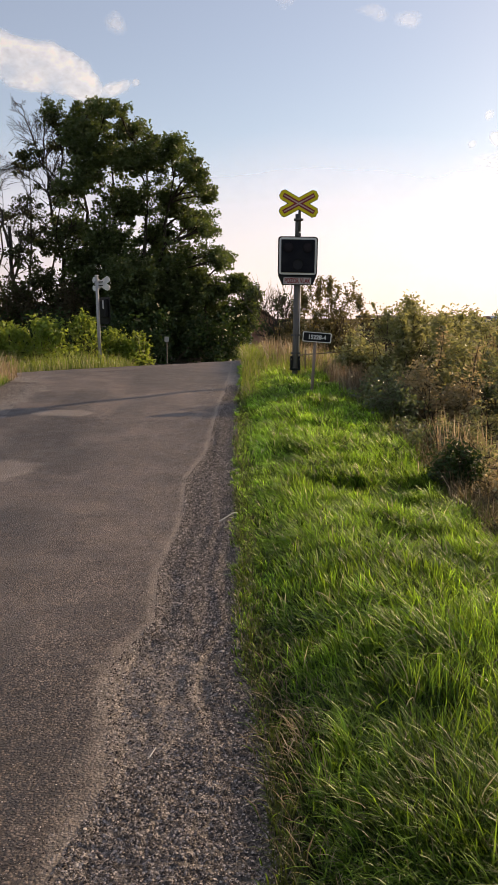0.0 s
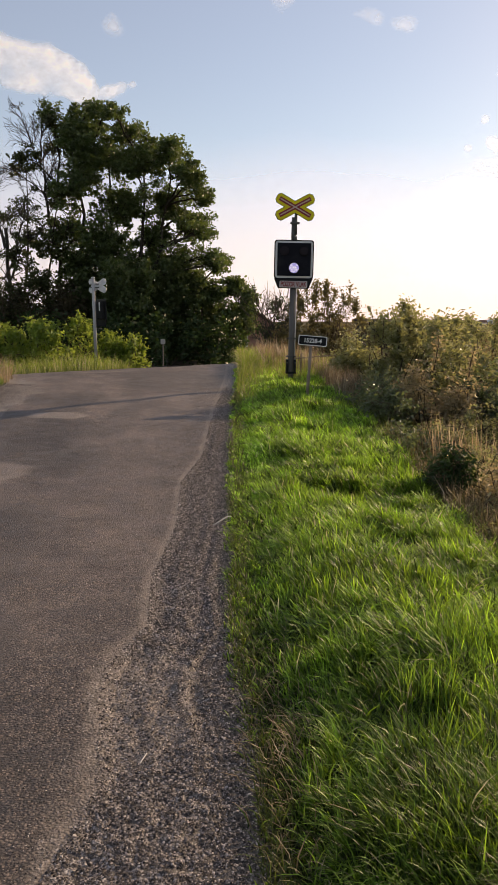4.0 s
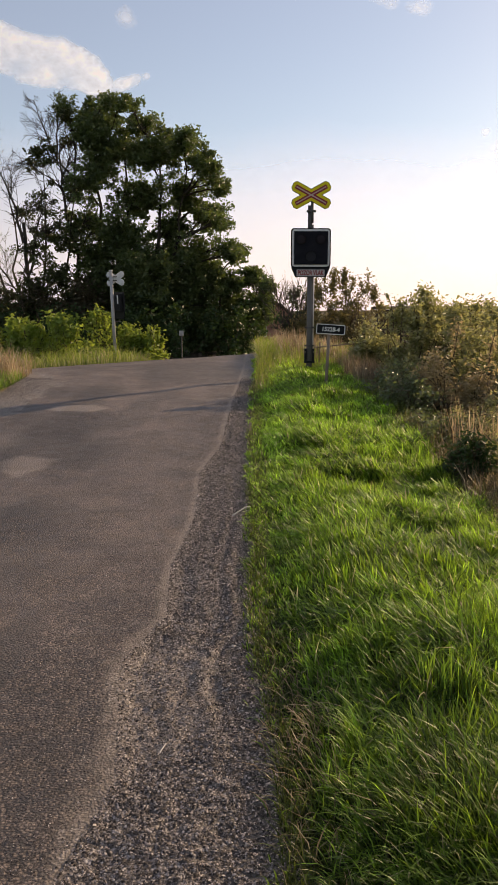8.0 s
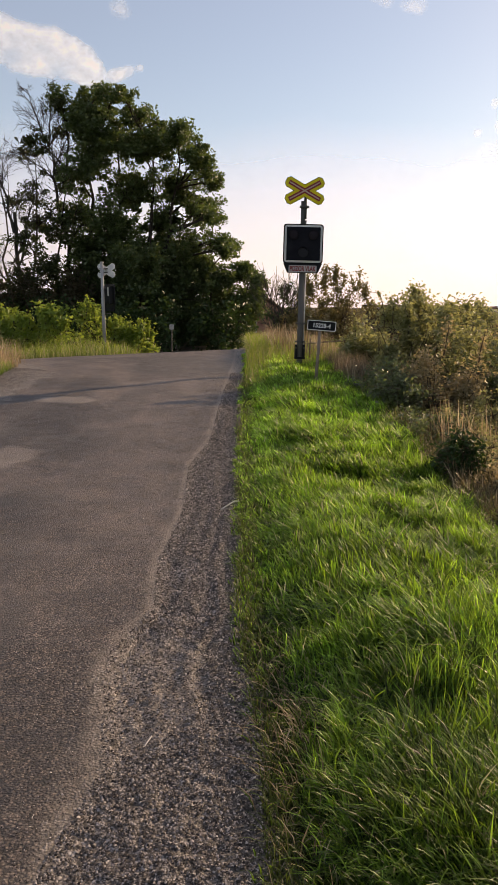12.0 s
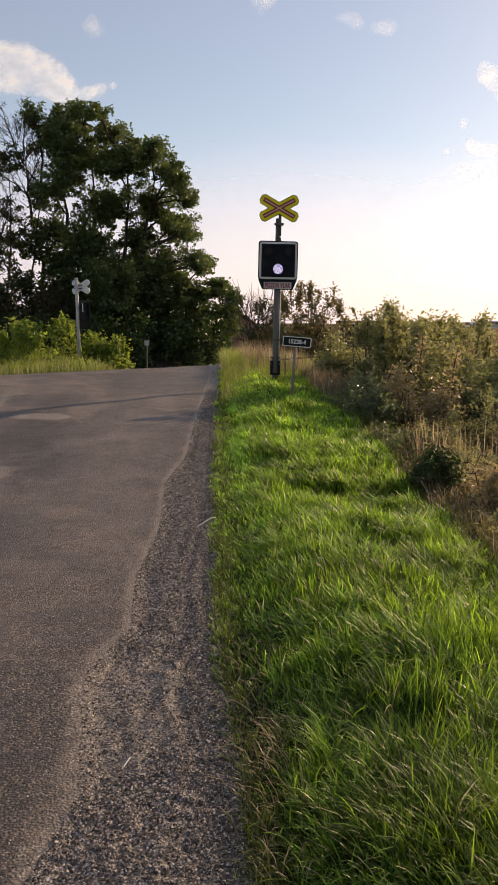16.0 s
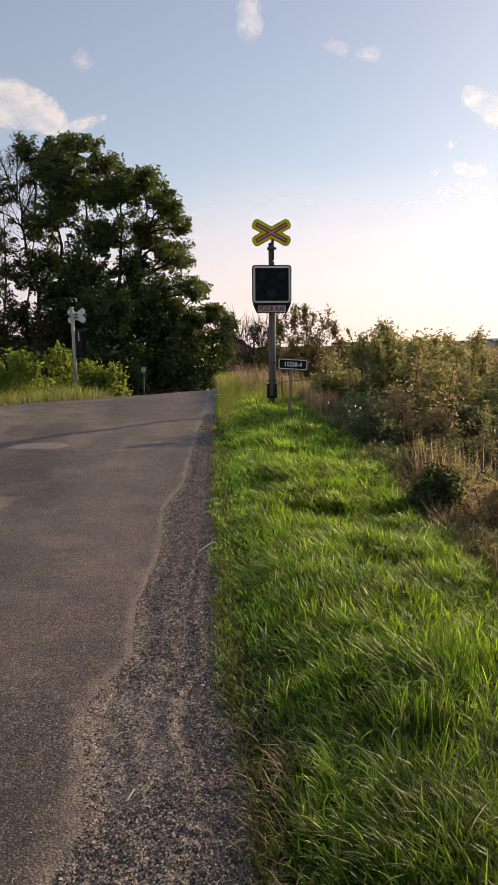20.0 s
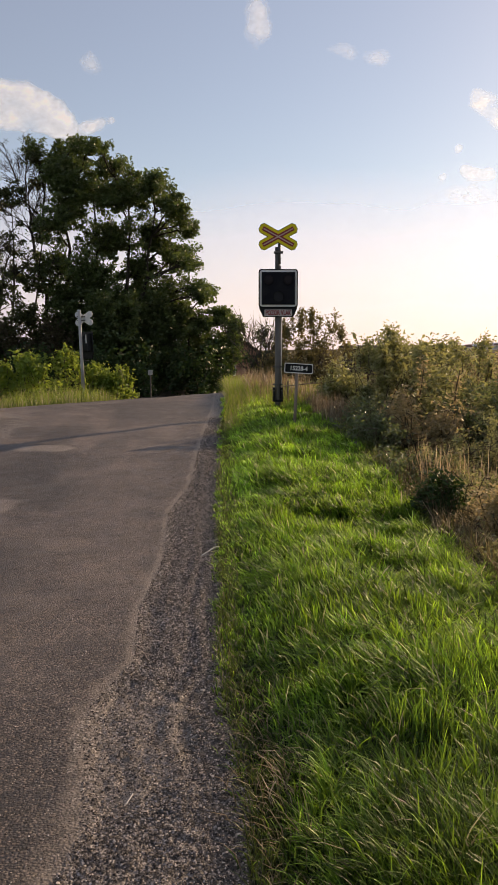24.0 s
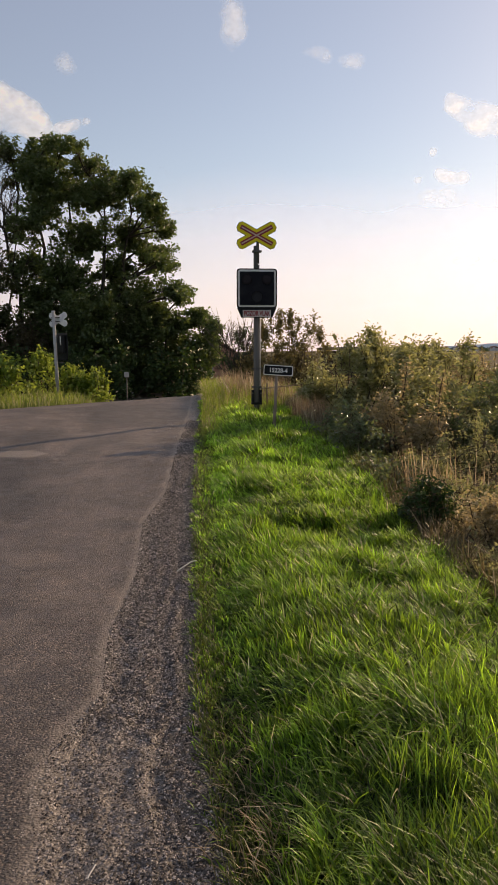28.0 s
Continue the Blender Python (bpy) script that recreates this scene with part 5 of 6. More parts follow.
def build_signal():
    """Signal by the road: pole, warning cross, black lamp board with three lamps and a lettered plate. Returns the
    added shutter that blinks the white lamp.
    """
    gx, gy = 1.105, 15.2
    gz = 0.428
    root = thing("crossing_signal", pose(gx, gy, gz, 0, 0.6, 0), "level-crossing signal on a steel pole with yellow-backed warning cross", "signal")
    bm = bmesh.new()
    rod(bm, 0.056, 0.056, 2.25, pose(0, 0, -0.3), 24)
    part("pole", bm, STEEL, root, "galvanised lower pole", True)
    bm = bmesh.new()
    rod(bm, 0.011, 0.011, 1.62, pose(0.066, -0.012, 0.42), 10)
    part("conduit", bm, CABLE, root, "pale cable pipe", True)
    bm = bmesh.new()
    rod(bm, 0.043, 0.043, 0.62, pose(-0.006, 0.09, 2.56), 20)
    rod(bm, 0.028, 0.028, 0.46, pose(0.028, 0.06, 2.86), 16)
    part("upper_pole", bm, STEEL_DARK, root, "dark upper pole", True)
    bm = bmesh.new()
    box(bm, 0.17, 0.12, 0.035, pose(0.01, 0.05, 3.075), 0.006)
    part("clamp", bm, STEEL_DARK, root)
    bm = bmesh.new()
    box(bm, 0.05, 0.10, 0.06, pose(0.03, 0.05, 2.80), 0.006)
    part("clamp", bm, STEEL_DARK, root)
    for z in (0.58, 0.92):
        bm = bmesh.new()
        rod(bm, 0.072, 0.072, 0.035, pose(0, 0, z), 24)
        box(bm, 0.19, 0.03, 0.03, pose(0, -0.03, z + 0.018), 0.004)
        part("band", bm, STEEL_DARK, root, "", False)
    # socket at the foot
    bm = bmesh.new()
    for sx in (-1, 1):
        box(bm, 0.042, 0.12, 0.24, pose(sx * 0.074, 0, 0.42), 0.008)
    box(bm, 0.20, 0.14, 0.04, pose(0, 0, 0.29), 0.008)
    part("socket", bm, BLACK, root, "black bolted pole socket")
    for sx in (-1, 1):
        bm = bmesh.new()
        tiny_bolt(bm, pose(sx * 0.078, -0.075, 0.48), 0.016)
        part("bolt", bm, STEEL, root)
    # warning cross: yellow board, red bars, pale stripe
    cz = 3.355
    ang = 28.5
    m = pose(0, -0.02, cz)
    bm = bmesh.new()
    slab(bm, cross_outline(0.785, 0.198, ang, 0.05), 0.012, m @ pose(0, 0.004, 0))
    part("cross_edge", bm, BLACK, root, "black edge of the cross board")
    bm = bmesh.new()
    slab(bm, cross_outline(0.765, 0.178, ang, 0.045), 0.012, m @ pose(0, -0.004, 0))
    cross = part("cross_board", bm, YELLOW, root, "yellow reflective cross board")
    bm = bmesh.new()
    slab(bm, cross_outline(0.655, 0.076, ang, 0.006), 0.006, m @ pose(0, -0.0125, 0))
    part("crossed_bar", bm, RED, cross, "dark red crossed bars")
    bm = bmesh.new()
    slab(bm, cross_outline(0.62, 0.023, ang, 0.003), 0.005, m @ pose(0, -0.0165, 0))
    part("cross_stripe", bm, PINK, cross, "faded white stripe on the crossed bars")
    # lamp board
    bz = 2.398
    m = pose(0, -0.09, bz)
    bm = bmesh.new()
    slab(bm, rounded(0.738, 0.715, 0.055), 0.03, m @ pose(0, 0.02, 0))
    slab(bm, [(-0.30, -0.30), (0.30, -0.30), (0.30, 0.30), (-0.30, 0.30)], 0.13, m @ pose(0, 0.13, 0))
    board = part("lamp_board", bm, BLACK, root, "black rounded lamp board")
    bm = bmesh.new()
    ring_plate(bm, rounded(0.698, 0.675, 0.05), rounded(0.615, 0.592, 0.02), 0.008, m @ pose(0, -0.003, 0))
    part("border", bm, WHITE, board, "white reflective border")
    bm = bmesh.new()
    holed_panel(bm, 0.623, 0.60, 0.0, -0.155, 0.093, 0.006, m @ pose(0, -0.030, 0))
    box(bm, 0.010, 0.03, 0.60, m @ pose(-0.3065, -0.016, 0))
    box(bm, 0.010, 0.03, 0.60, m @ pose(0.3065, -0.016, 0))
    box(bm, 0.603, 0.03, 0.010, m @ pose(0, -0.016, 0.295))
    box(bm, 0.603, 0.03, 0.010, m @ pose(0, -0.016, -0.295))
    part("panel", bm, PANEL, board, "matt black lamp panel")
    for sx in (-1, 1):
        bm = bmesh.new()
        dome(bm, 0.088, 0.020, m @ pose(sx * 0.182, -0.034, 0.155))
        lamp = part("red_lamp", bm, LENS_RED, board, "unlit dark red lamp lens", True)
        bm = bmesh.new()
        bezel(bm, 0.088, m @ pose(sx * 0.182, -0.040, 0.155))
        part("ring", bm, RING, lamp)
    # flashing white lamp: a disc that always glows, blinked by an added dark shutter, both behind the panel's hole
    bm = bmesh.new()
    disc(bm, 0.099, 0.004, m @ pose(0, -0.006, -0.155))
    lamp = part("white_lamp", bm, GLOW, board, "flashing white lamp")
    bm = bmesh.new()
    bezel(bm, 0.093, m @ pose(0, -0.040, -0.155))
    part("ring", bm, RING, lamp)
    bm = bmesh.new()
    disc(bm, 0.0985, 0.004, pose(0, 0, -0.205))
    box(bm, 0.02, 0.004, 0.12, pose(0, 0, -0.055))
    me = bpy.data.meshes.new("shutter")
    bm.to_mesh(me)
    bm.free()
    me.materials.append(LENS_DARK)
    shutter = tagged(new("shutter", me), "added dark shutter that makes the white lamp blink")
    shutter.parent = board
    hub = m @ pose(0, -0.016, 0.050)
    # lettered plate under the board
    bm = bmesh.new()
    slab(bm, [(-0.362, 0.0), (-0.285, -0.178), (0.285, -0.178), (0.362, 0.0)], 0.05, m @ pose(0, 0.03, -0.350))
    skirt = part("skirt", bm, BLACK, root, "black tapered skirt below the lamp board")
    bm = bmesh.new()
    slab(bm, rounded(0.52, 0.122, 0.012), 0.008, m @ pose(0, 0.0005, -0.452))
    plate = part("text_plate", bm, PLATE, skirt, "dusty white plate with red warning words")
    lettering("lettering", "POZOR VLAK", 0.088, RED_TEXT, plate, m @ pose(0, -0.006, -0.455), 0.64)
    return shutter, hub


def build_number_sign():
    x, y = 1.245, 13.2
    root = thing("number_sign", pose(x, y, 0.39, 0, 3.2, 0), "small black number plate on a thin rusty post", "sign")
    bm = bmesh.new()
    rod(bm, 0.026, 0.026, 1.23, pose(0, 0, -0.25), 14)
    part("post", bm, RUST, root, "thin rusty pipe post", True)
    m = pose(0.02, -0.030, 0.985, 0, 1.0, 0)
    bm = bmesh.new()
    slab(bm, rounded(0.475, 0.165, 0.025), 0.010, m)
    plate = part("plate", bm, BLACK, root, "black plate")
    bm = bmesh.new()
    ring_plate(bm, rounded(0.475, 0.165, 0.025), rounded(0.448, 0.138, 0.018), 0.004, m @ pose(0, -0.0072, 0))
    part("border", bm, WHITE, plate, "white plate border")
    lettering("lettering", "15228-4", 0.068, WHITE, plate, m @ pose(0, -0.007, -0.003), 0.95)
    for z in (-0.04, 0.04):
        bm = bmesh.new()
        tiny_bolt(bm, m @ pose(0, -0.008, z * 1.35), 0.006)
        part("bolt", bm, STEEL, plate)


def build_far_signal():
    """The signal for the other direction, seen from behind."""
    x, y = -4.77, 28.0
    root = thing("crossing_signal", pose(x, y, float(land(x, y)), 0, -1.0, 0), "level-crossing signal seen from behind on a pale steel pole", "signal")
    bm = bmesh.new()
    rod(bm, 0.062, 0.055, 3.35, pose(0, 0, 0), 20)
    part("pole", bm, STEEL_PALE, root, "pale galvanised pole", True)
    bm = bmesh.new()
    rod(bm, 0.066, 0.066, 0.03, pose(0, 0, 3.345), 20)
    part("cap", bm, GREY_BACK, root)
    m = pose(0.13, 0.10, 3.08, 0, 0, -24)
    bm = bmesh.new()
    slab(bm, cross_outline(0.775, 0.212, 28.5, 0.06), 0.014, m)
    part("cross_board", bm, GREY_BACK, root, "grey aluminium back of the warning cross")
    for z in (-0.06, 0.06):
        bm = bmesh.new()
        box(bm, 0.34, 0.03, 0.03, m @ pose(-0.10, -0.03, z), 0.004)
        part("bracket", bm, STEEL_DARK, root)
    m = pose(0.19, 0.16, 2.25, 0, 0, -50)
    bm = bmesh.new()
    slab(bm, rounded(0.76, 0.745, 0.055), 0.03, m)
    box(bm, 0.6, 0.14, 0.6, m @ pose(0, -0.08, 0), 0.02)
    slab(bm, [(-0.375, 0.0), (-0.29, -0.185), (0.29, -0.185), (0.375, 0.0)], 0.04, m @ pose(0, 0, -0.372))
    board = part("lamp_board", bm, BLACK, root, "black back of the lamp board")
    bm = bmesh.new()
    box(bm, 0.05, 0.02, 0.30, m @ pose(0.22, -0.17, 0.12), 0.004)
    part("label_strip", bm, WHITE, board, "white strip on the lamp housing")
    for z in (2.5, 1.62):
        bm = bmesh.new()
        box(bm, 0.30, 0.05, 0.035, pose(0.08, 0.05, z), 0.005)
        part("bracket", bm, STEEL, root)
    # small trackside marker in the shade of the trees
    x, y = -2.75, 31.5
    root = thing("trackside_marker", pose(x, y, float(land(x, y))), "small grey plate on a thin post in the shade", "sign")
    bm = bmesh.new()
    rod(bm, 0.025, 0.025, 1.25, pose(0, 0, 0), 10)
    part("post", bm, STEEL, root)
    bm = bmesh.new()
    slab(bm, rounded(0.18, 0.20, 0.03), 0.012, pose(0, -0.03, 1.15))
    part("plate", bm, STEEL_PALE, root)


# ---- buildings and distance ----
def wall_material(name, a, b):
    s = Shade(name, 0.9, 0.15)
    n = s.noise(2.2, 4, 0.6)
    return s.color(s.ramp(n, (0.3, a), (0.7, b))).bump(s.noise(14, 4), 0.4, 0.02).mat


BRICK = wall_material("old_brick_wall", (0.24, 0.12, 0.085), (0.38, 0.22, 0.165))
TILES = wall_material("weathered_roof_tiles", (0.19, 0.105, 0.08), (0.32, 0.195, 0.15))
FELT = wall_material("dark_roofing_felt", (0.035, 0.028, 0.025), (0.075, 0.06, 0.052))
PLASTER = wall_material("pale_plaster", (0.45, 0.44, 0.43), (0.62, 0.60, 0.58))
DARK_GLASS = paint("dark_window_glass", (0.02, 0.022, 0.026), 0.12, 0.6, 0.1)


def build_house():
    x, y = 1.0, 74.0
    gz = float(land(x, y)) - 0.6
    root = thing("house", pose(x, y, gz, 0, 0, 18), "low old brick house with a tiled gable roof", "house")
    w, d, h, ridge = 5.2, 7.0, 2.15, 3.75
    bm = bmesh.new()
    for sy in (-1, 1):
        slab(bm, [(-w / 2, 0), (w / 2, 0), (w / 2, h), (0, ridge - 0.15), (-w / 2, h)], 0.3, pose(0, sy * (d / 2 - 0.15), 0))
    for sx in (-1, 1):
        box(bm, 0.3, d - 0.6, h, pose(sx * (w / 2 - 0.15), 0, h / 2))
    part("wall", bm, BRICK, root, "weathered brick walls")
    slope = math.degrees(math.atan2(ridge - h, w / 2))
    run = math.hypot(w / 2 + 0.35, ridge - h + 0.2)
    bm = bmesh.new()
    for sx in (-1, 1):
        box(bm, run, d + 0.5, 0.10, pose(sx * (w / 4 + 0.1), 0, (ridge + h) / 2 - 0.02, 0, sx * slope, 0))
    roof = part("roof", bm, TILES, root, "brown tiled gable roof")
    for sx in (-1, 1):
        for k in range(9):
            bm = bmesh.new()
            q = (k + 0.5) / 9
            box(bm, run / 9 * 1.02, d + 0.5, 0.045, pose(sx * (q * (w / 2 + 0.3)), 0, ridge + 0.06 - q * (ridge - h + 0.17), 0, sx * (slope - 3), 0))
            part("tile_course", bm, TILES, roof)
    bm = bmesh.new()
    box(bm, 0.5, 0.5, 0.9, pose(0.5, 0.6, ridge + 0.2), 0.02)
    box(bm, 0.6, 0.6, 0.1, pose(0.5, 0.6, ridge + 0.62), 0.01)
    part("chimney", bm, BRICK, roof)
    for xx in (-1.3, 1.2):
        bm = bmesh.new()
        box(bm, 0.85, 0.08, 1.0, pose(xx, -d / 2 - 0.005, 1.35), 0.01)
        win = part("window", bm, PLASTER, root, "pale window frame")
        bm = bmesh.new()
        box(bm, 0.68, 0.03, 0.82, pose(xx, -d / 2 - 0.05, 1.35))
        part("pane", bm, DARK_GLASS, win)
    # long flat-roofed shed behind the shrubs
    x, y = 13.4, 60.0
    gz = float(land(x, y))
    root = thing("shed", pose(x, y, gz), "long low shed with a dark flat roof behind shrubs", "shed")
    top = 1.92 - gz
    bm = bmesh.new()
    for sy in (-1, 1):
        box(bm, 7.4, 0.25, top - 0.25, pose(-0.2, sy * 2.4, (top - 0.25) / 2))
    for sx in (-1, 1):
        box(bm, 0.25, 4.55, top - 0.25, pose(-0.2 + sx * 3.575, 0, (top - 0.25) / 2))
    part("wall", bm, FELT, root, "dark weathered shed walls")
    bm = bmesh.new()
    box(bm, 8.0, 5.4, 0.22, pose(-0.2, 0, top - 0.13, 0, 0.3, 0), 0.02)
    roof = part("roof", bm, FELT, root, "dark flat felt roof")
    bm = bmesh.new()
    box(bm, 8.06, 0.04, 0.16, pose(-0.2, -2.73, top - 0.14, 0, 0.3, 0), 0.005)
    part("fascia", bm, WOOD, roof)


def hazy(name, a, b):
    s = Shade(name, 1.0, 0.0)
    return s.color(s.ramp(s.noise(0.03, 4, 0.6), (0.3, a), (0.7, b))).mat


# aerial haze is painted into these pale base colours
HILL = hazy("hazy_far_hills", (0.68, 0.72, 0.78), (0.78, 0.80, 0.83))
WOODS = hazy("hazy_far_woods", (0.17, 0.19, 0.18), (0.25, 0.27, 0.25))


def build_distance():
    def ridge(name, dist, a0, a1, low, high, scale, material, label, seed, rough=1.0):
        n = 260
        a = np.radians(np.linspace(a0, a1, n))
        ends = np.minimum(smooth_step(0, 0.12, np.linspace(0, 1, n)), smooth_step(1, 0.8, np.linspace(0, 1, n)))
        top = low + (high - low) * value_noise(np.degrees(a) + seed, seed, scale) * ends + rough * value_noise(np.degrees(a) * 6, seed, 2.0)
        rows = [(dist, -8.0), (dist + 10, None), (dist + 260, None), (dist + 520, -8.0)]
        v = [np.stack([d * np.sin(a), d * np.cos(a), (top if z is None else np.full(n, z))], -1) for d, z in rows]
        k = np.arange(4 * n).reshape(4, n)
        f = np.stack([k[:-1, :-1], k[:-1, 1:], k[1:, 1:], k[1:, :-1]], -1).reshape(-1, 4)
        tagged(sheet(name, np.concatenate(v), f, material, None, (), True), label, "hill", kind="structure")

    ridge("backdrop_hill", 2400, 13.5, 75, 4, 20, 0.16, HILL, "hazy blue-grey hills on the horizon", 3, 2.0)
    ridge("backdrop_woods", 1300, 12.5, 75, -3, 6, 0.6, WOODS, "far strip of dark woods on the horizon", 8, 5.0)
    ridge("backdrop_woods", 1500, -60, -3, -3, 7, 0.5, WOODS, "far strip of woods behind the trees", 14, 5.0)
    rng = np.random.RandomState(4)
    for k in range(9):
        a = radians(13.5 + 1.1 * k + rng.rand() * 0.6)
        d = 1050 + 120 * rng.rand()
        w, h = 9 + 7 * rng.rand(), 5.0 + 2 * rng.rand()
        root = thing("far_house", pose(d * math.sin(a), d * math.cos(a), -3.0, 0, 0, rng.rand() * 60), "tiny pale village house on the horizon", "house", "far village houses")
        bm = bmesh.new()
        box(bm, w, 8, h, pose(0, 0, h / 2))
        part("wall", bm, PLASTER, root)
        bm = bmesh.new()
        for sx in (-1, 1):
            box(bm, w * 0.56, 8.6, 0.4, pose(sx * w * 0.25, 0, h + 1.3, 0, sx * 32, 0))
        part("roof", bm, TILES, root)
    # a pale hall and dark clumps of trees on the horizon
    a, d = radians(18.8), 900.0
    root = thing("far_hall", pose(d * math.sin(a), d * math.cos(a), -4.5, 0, 0, -10), "long pale industrial hall on the horizon", "hall")
    bm = bmesh.new()
    box(bm, 21, 12, 6.2, pose(0, 0, 3.1))
    part("wall", bm, PLASTER, root)
    bm = bmesh.new()
    slab(bm, [(-10.8, 6.2), (10.8, 6.2), (10.8, 6.7), (3.0, 7.9), (-10.8, 6.9)], 12.6, pose(0, 0, 0))
    part("roof", bm, STEEL_PALE, root)
    for k, (az, d, rx, h) in enumerate(((19.85, 820, 5.5, 8.5), (16.9, 850, 4.0, 6.5), (17.5, 840, 3.0, 5.5), (15.4, 800, 3.5, 5.5), (21.3, 800, 6.0, 6.5))):
        a = radians(az)
        build_shrub("far_tree_clump", "dark clump of trees on the horizon", (d * math.sin(a), d * math.cos(a), -4.8), rx, rx, h, 140 + k, 14, 700, 1.1, LEAF_SHADE, 0, "far tree clumps", 0.02, 0.3, 0.7)


# ---- clouds ----
def cloud_material(name, most, soft, grain=0.015, ragged=3.0, tint=(0.58, 0.59, 0.60)):
    """Vapour that thins out towards its ragged rim."""
    s = Shade(name, 1.0, 0.0)
    shift = s.nt.nodes.new("ShaderNodeVectorMath")
    shift.operation = "ADD"
    s.put(shift.inputs[0], s.coord.outputs["Object"])
    cmb = s.nt.nodes.new("ShaderNodeCombineXYZ")
    s.put(cmb.inputs[0], s.math("MULTIPLY", s.random(), 9000.0))
    s.put(shift.inputs[1], cmb.outputs[0])
    n = s.noise(grain, 5, 0.5, shift.outputs[0], (1.0, 1.0, 1.3))
    dens = s.math("ADD", s.math("MULTIPLY", s.attr("mass"), 1.1), s.math("MULTIPLY", s.math("SUBTRACT", n, 0.5), ragged))
    alpha = s.ramp(dens, (0.05, 0.0), (0.05 + 0.4 * soft, most * 0.6), (0.05 + soft, most))
    d = s.nt.nodes.new("ShaderNodeBsdfDiffuse")
    t = s.nt.nodes.new("ShaderNodeBsdfTranslucent")
    tr = s.nt.nodes.new("ShaderNodeBsdfTransparent")
    for shader in (d, t):
        s.put(shader.inputs["Color"], tint)
    add = s.nt.nodes.new("ShaderNodeAddShader")
    s.nt.links.new(d.outputs[0], add.inputs[0])
    s.nt.links.new(t.outputs[0], add.inputs[1])
    mx = s.nt.nodes.new("ShaderNodeMixShader")
    s.put(mx.inputs[0], alpha)
    s.nt.links.new(tr.outputs[0], mx.inputs[1])
    s.nt.links.new(add.outputs[0], mx.inputs[2])
    s.nt.links.new(mx.outputs[0], s.out.inputs["Surface"])
    return s.mat


CLOUD, WISP = cloud_material("white_cloud", 0.94, 1.5, 0.009, 2.0, (0.53, 0.59, 0.68)), cloud_material("thin_white_cloud", 0.42, 1.6, 0.012, 2.4, (0.53, 0.59, 0.68))
VEIL = cloud_material("soft_white_cloud", 0.75, 1.9, 0.012, 2.6, (0.53, 0.59, 0.68))
# HAZE tints an added sheet that paints horizon haze over the yellow low sky
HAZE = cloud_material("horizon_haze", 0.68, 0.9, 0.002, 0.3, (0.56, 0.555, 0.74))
CLOUDS = []


def build_cloud(az, el, width, height, tilt, label, thin=True, puffs=(), bank=False):
    """A bank of cloud 3 km away: azimuth, elevation and size in degrees; puffs are lumps (right, up, radius) in degrees from its middle."""
    dist = 3000.0
    n, m = 64, 40
    u, v = np.meshgrid(np.linspace(-0.5, 0.5, n), np.linspace(-0.5, 0.5, m), indexing="ij")
    x, z = u * dist * math.tan(radians(width)), v * dist * math.tan(radians(height))
    deg = dist * math.tan(radians(1.0))
    if puffs:
        mass = 1.5 * np.sum([np.exp(-((x / deg - a) ** 2 + ((z / deg - b) * np.where(z / deg > b, 1.15, 0.75)) ** 2) / (r * 1.12) ** 2) for a, b, r in puffs], axis=0) - 0.75
        mass = np.clip(mass, -0.75, 0.65) - 1.8 * smooth_step(0.6, 1.0, 2 * np.hypot(u, v))
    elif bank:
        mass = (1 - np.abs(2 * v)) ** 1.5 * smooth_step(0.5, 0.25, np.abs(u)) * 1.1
    else:
        mass = 0.62 - 1.5 * (4 * (u * u + v * v)) ** 0.8
    k = np.arange(n * m).reshape(n, m)
    f = np.stack([k[:-1, :-1], k[1:, :-1], k[1:, 1:], k[:-1, 1:]], -1).reshape(-1, 4)
    y = (x**2 + z**2) / (2 * dist)
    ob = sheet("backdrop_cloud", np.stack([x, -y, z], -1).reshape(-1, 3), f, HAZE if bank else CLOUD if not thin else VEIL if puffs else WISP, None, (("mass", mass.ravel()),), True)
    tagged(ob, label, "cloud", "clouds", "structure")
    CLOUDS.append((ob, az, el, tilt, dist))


def cloud_pose(az, el, tilt, dist):
    a, e = radians(az), radians(el)
    p = Vector((math.sin(a) * math.cos(e), math.cos(a) * math.cos(e), math.sin(e))) * dist
    return Matrix.Translation(p) @ pose(0, 0, 0, 0, 0, -az) @ pose(0, 0, 0, el, 0, 0) @ pose(0, 0, 0, 0, tilt, 0)


def build_small_things():
    # pale rail among the weeds behind the number sign
    x, y = 2.15, 16.6
    root = thing("fence_rail", pose(x, y, float(land(x, y)) + 0.0), "weathered pale rail on two short stakes in the weeds", "fence")
    for xx, h in ((-0.75, 0.78), (0.62, 0.90)):
        bm = bmesh.new()
        rod(bm, 0.022, 0.018, h, pose(xx, 0, -0.05, 0, 2, 0), 8)
        part("stake", bm, WOOD, root)
    bm = bmesh.new()
    rod(bm, 0.014, 0.010, 1.55, pose(-0.85, -0.02, 0.62, 0, 85, 0), 8)
    part("rail", bm, WOOD, root, "thin pale rail")
    # dry stalks on the gravel
    rng = np.random.RandomState(2)
    for x, y, a, n in ((-0.14, 6.08, 0.85, 0.22), (-0.33, 2.65, 1.25, 0.06)):
        z = float(land(x, y)) + 0.035
        p = np.array([x, y, z])
        stalk = Wood()
        q = p + np.array([math.cos(a) * n, math.sin(a) * n, 0.14 * n])
        stalk.tube(bow(p, q, rng, 5, 0.04), np.linspace(0.0035, 0.0025, 5) * (1.8 if n > 0.1 else 1.0), 5)
        ob = stalk.link("dry_stalk", CABLE, None)
        tagged(ob, "single pale dry stalk lying on the gravel", "stalk")


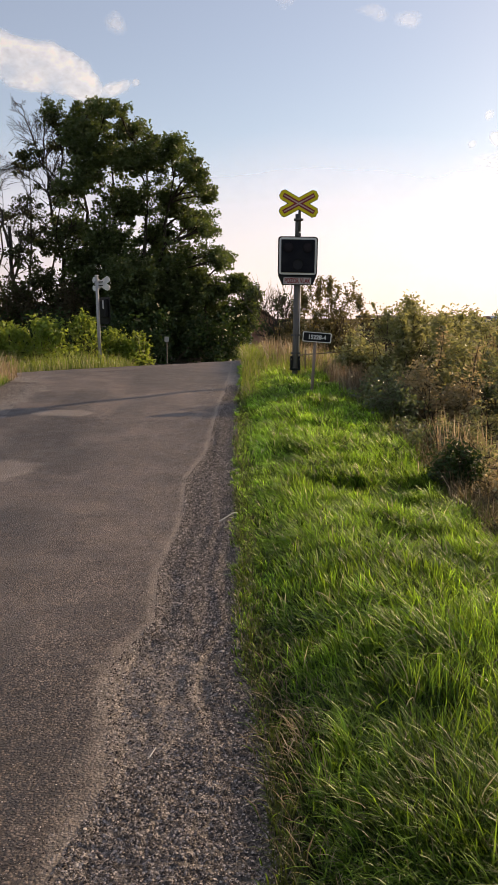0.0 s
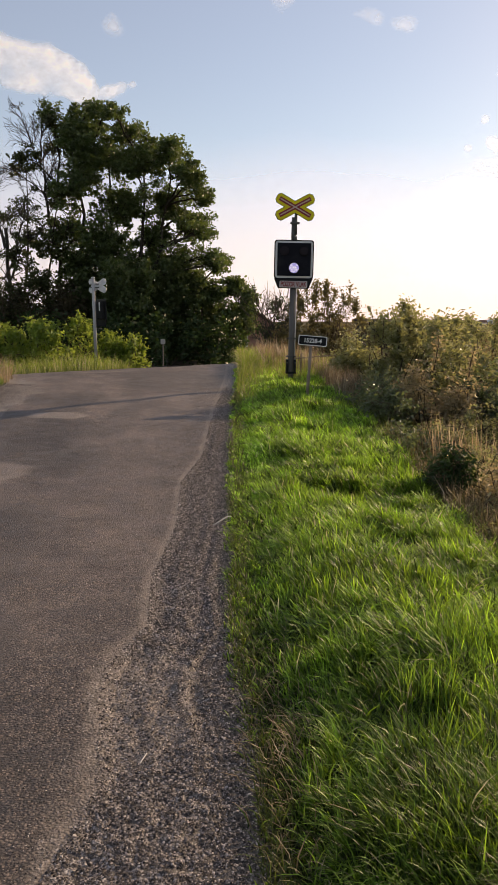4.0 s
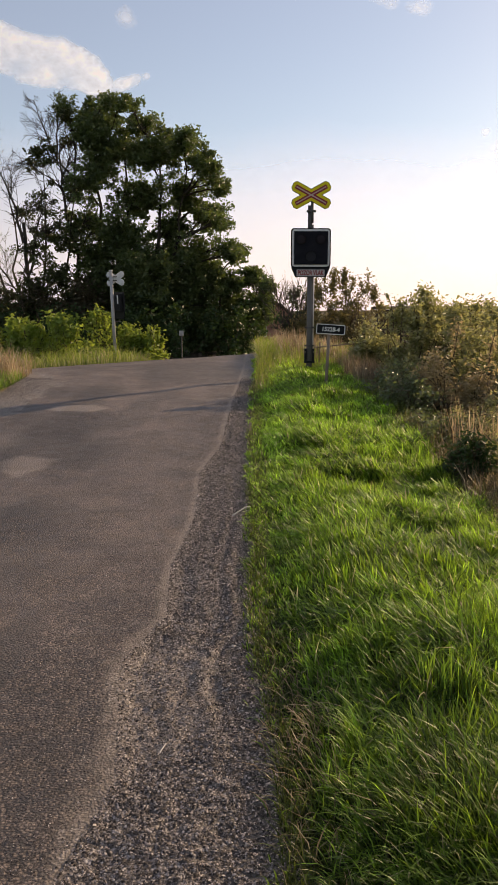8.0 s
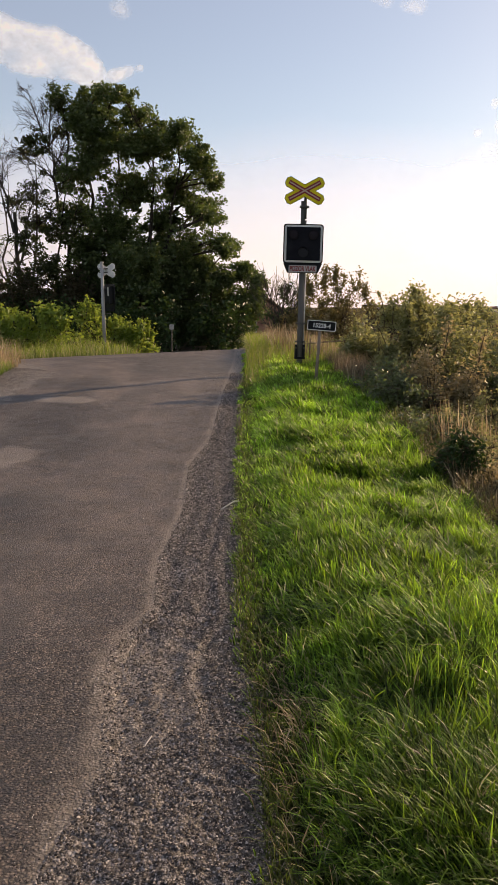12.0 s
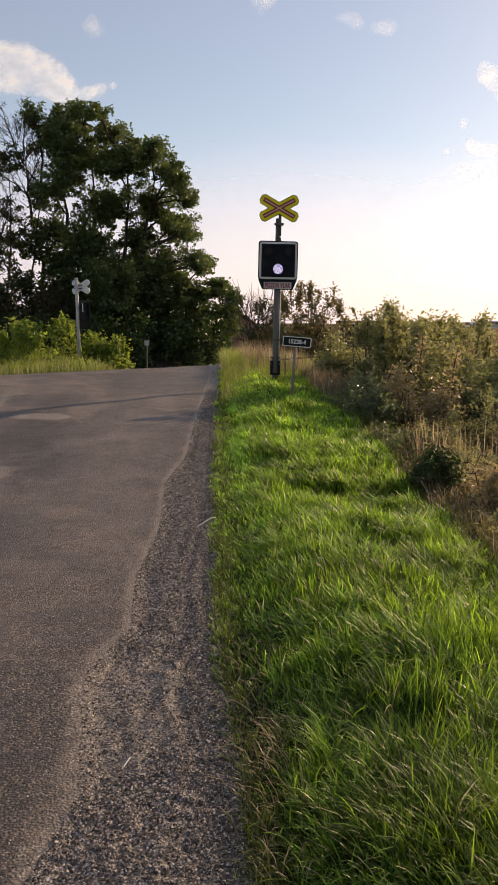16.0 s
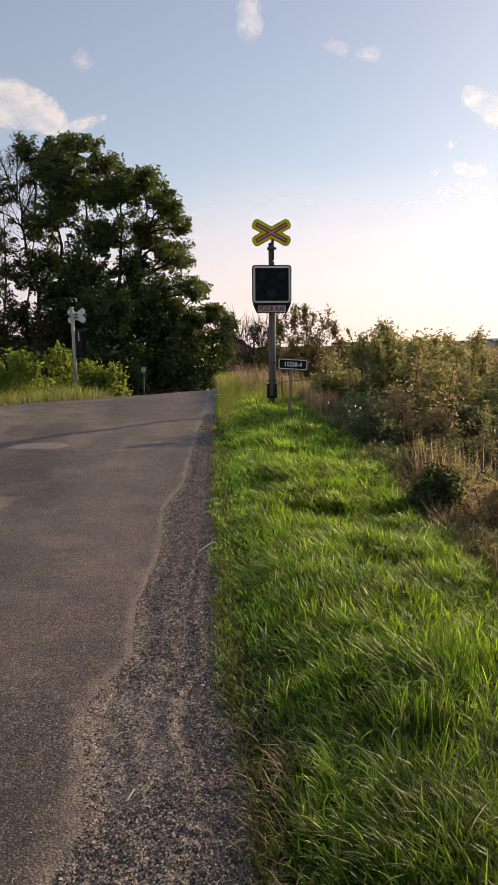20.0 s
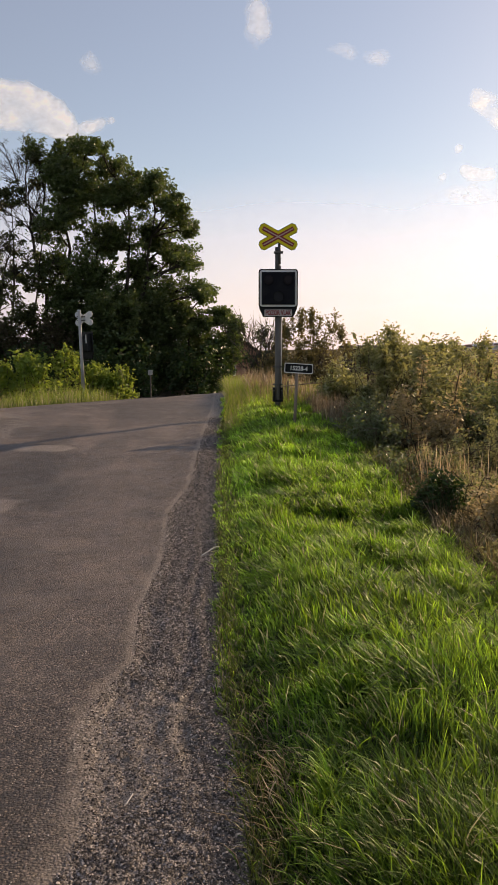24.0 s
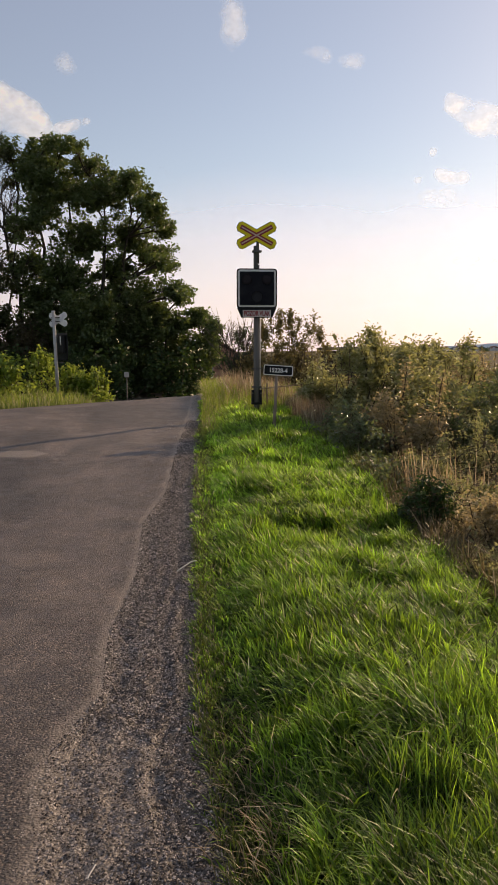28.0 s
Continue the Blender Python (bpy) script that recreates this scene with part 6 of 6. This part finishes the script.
build_road()
build_ground()
build_chippings()
build_verge()
build_wild_grass()
SHUTTER, HUB = build_signal()
build_number_sign()
build_far_signal()
build_small_things()
build_trees()
build_shrubs()
build_house()
build_distance()
BROAD_CLOUD = ((-5.35, 1.6, 0.55), (-4.4, 1.45, 0.8), (-3.6, 1.0, 0.75), (-2.35, 0.5, 0.9), (-1.25, 0.0, 0.95), (0.05, -0.2, 1.0), (1.1, -0.25, 1.0), (1.9, -0.6, 0.9), (2.4, -1.25, 0.8), (3.0, -1.75, 0.55),
               (-4.5, 0.1, 0.7), (-3.3, -0.5, 0.6), (-2.2, -0.9, 0.65), (-0.9, -1.2, 0.6), (0.5, -1.4, 0.6))
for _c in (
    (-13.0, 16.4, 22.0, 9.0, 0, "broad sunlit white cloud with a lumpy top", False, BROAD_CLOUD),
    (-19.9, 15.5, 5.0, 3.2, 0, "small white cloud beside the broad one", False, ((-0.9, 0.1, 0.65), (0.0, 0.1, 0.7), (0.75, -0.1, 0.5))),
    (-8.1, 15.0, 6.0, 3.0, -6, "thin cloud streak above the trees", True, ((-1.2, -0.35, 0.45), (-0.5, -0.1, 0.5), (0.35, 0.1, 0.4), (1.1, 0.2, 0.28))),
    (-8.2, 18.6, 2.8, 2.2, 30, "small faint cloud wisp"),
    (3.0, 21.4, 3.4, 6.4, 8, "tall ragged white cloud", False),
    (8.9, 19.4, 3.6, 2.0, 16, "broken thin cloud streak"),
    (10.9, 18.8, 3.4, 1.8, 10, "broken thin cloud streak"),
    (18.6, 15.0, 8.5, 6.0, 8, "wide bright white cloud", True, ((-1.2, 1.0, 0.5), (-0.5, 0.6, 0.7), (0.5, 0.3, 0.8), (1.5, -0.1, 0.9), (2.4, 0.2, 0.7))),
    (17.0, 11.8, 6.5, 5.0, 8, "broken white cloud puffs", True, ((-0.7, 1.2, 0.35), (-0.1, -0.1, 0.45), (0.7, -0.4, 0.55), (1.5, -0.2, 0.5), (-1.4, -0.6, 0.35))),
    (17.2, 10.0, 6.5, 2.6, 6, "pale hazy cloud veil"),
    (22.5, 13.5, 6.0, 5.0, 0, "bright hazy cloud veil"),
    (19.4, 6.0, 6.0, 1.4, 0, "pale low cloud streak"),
    (8.0, 0.5, 56.0, 26.0, 0, "added pinkish sheet painting haze along the horizon", True, (), True),
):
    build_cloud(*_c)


# ---- what moves ----
FLASHES = ((0.37, 1.03), (2.05, 2.75), (3.6, 4.25), (5.1, 5.75), (6.57, 7.23), (8.07, 8.73), (9.57, 10.23), (11.07, 11.73), (12.57, 13.23), (14.07, 14.73), (15.57, 16.23),
           (17.07, 17.73), (18.57, 19.23), (20.07, 20.73), (21.57, 22.23), (23.1, 23.73), (24.37, 24.65), (25.47, 26.13), (26.87, 27.65))


def motions():
    # the added shutter swings aside for each flash of the white lamp
    shut, open_ = HUB, HUB @ pose(0, 0, 0, 0, 80, 0)
    rows = [(0.0, shut)]
    for a, b in FLASHES:
        rows += [(a - 0.034, shut), (a, open_), (b, open_), (b + 0.034, shut)]
    rows.append((28.0, shut))
    walk(SHUTTER, rows)
    # the clouds drift slowly to the left
    for ob, az, el, tilt, dist in CLOUDS:
        walk(ob, [(0.0, cloud_pose(az + 0.25, el, tilt, dist)), (14.0, cloud_pose(az, el, tilt, dist)), (28.0, cloud_pose(az - 0.25, el, tilt, dist))])


motions()
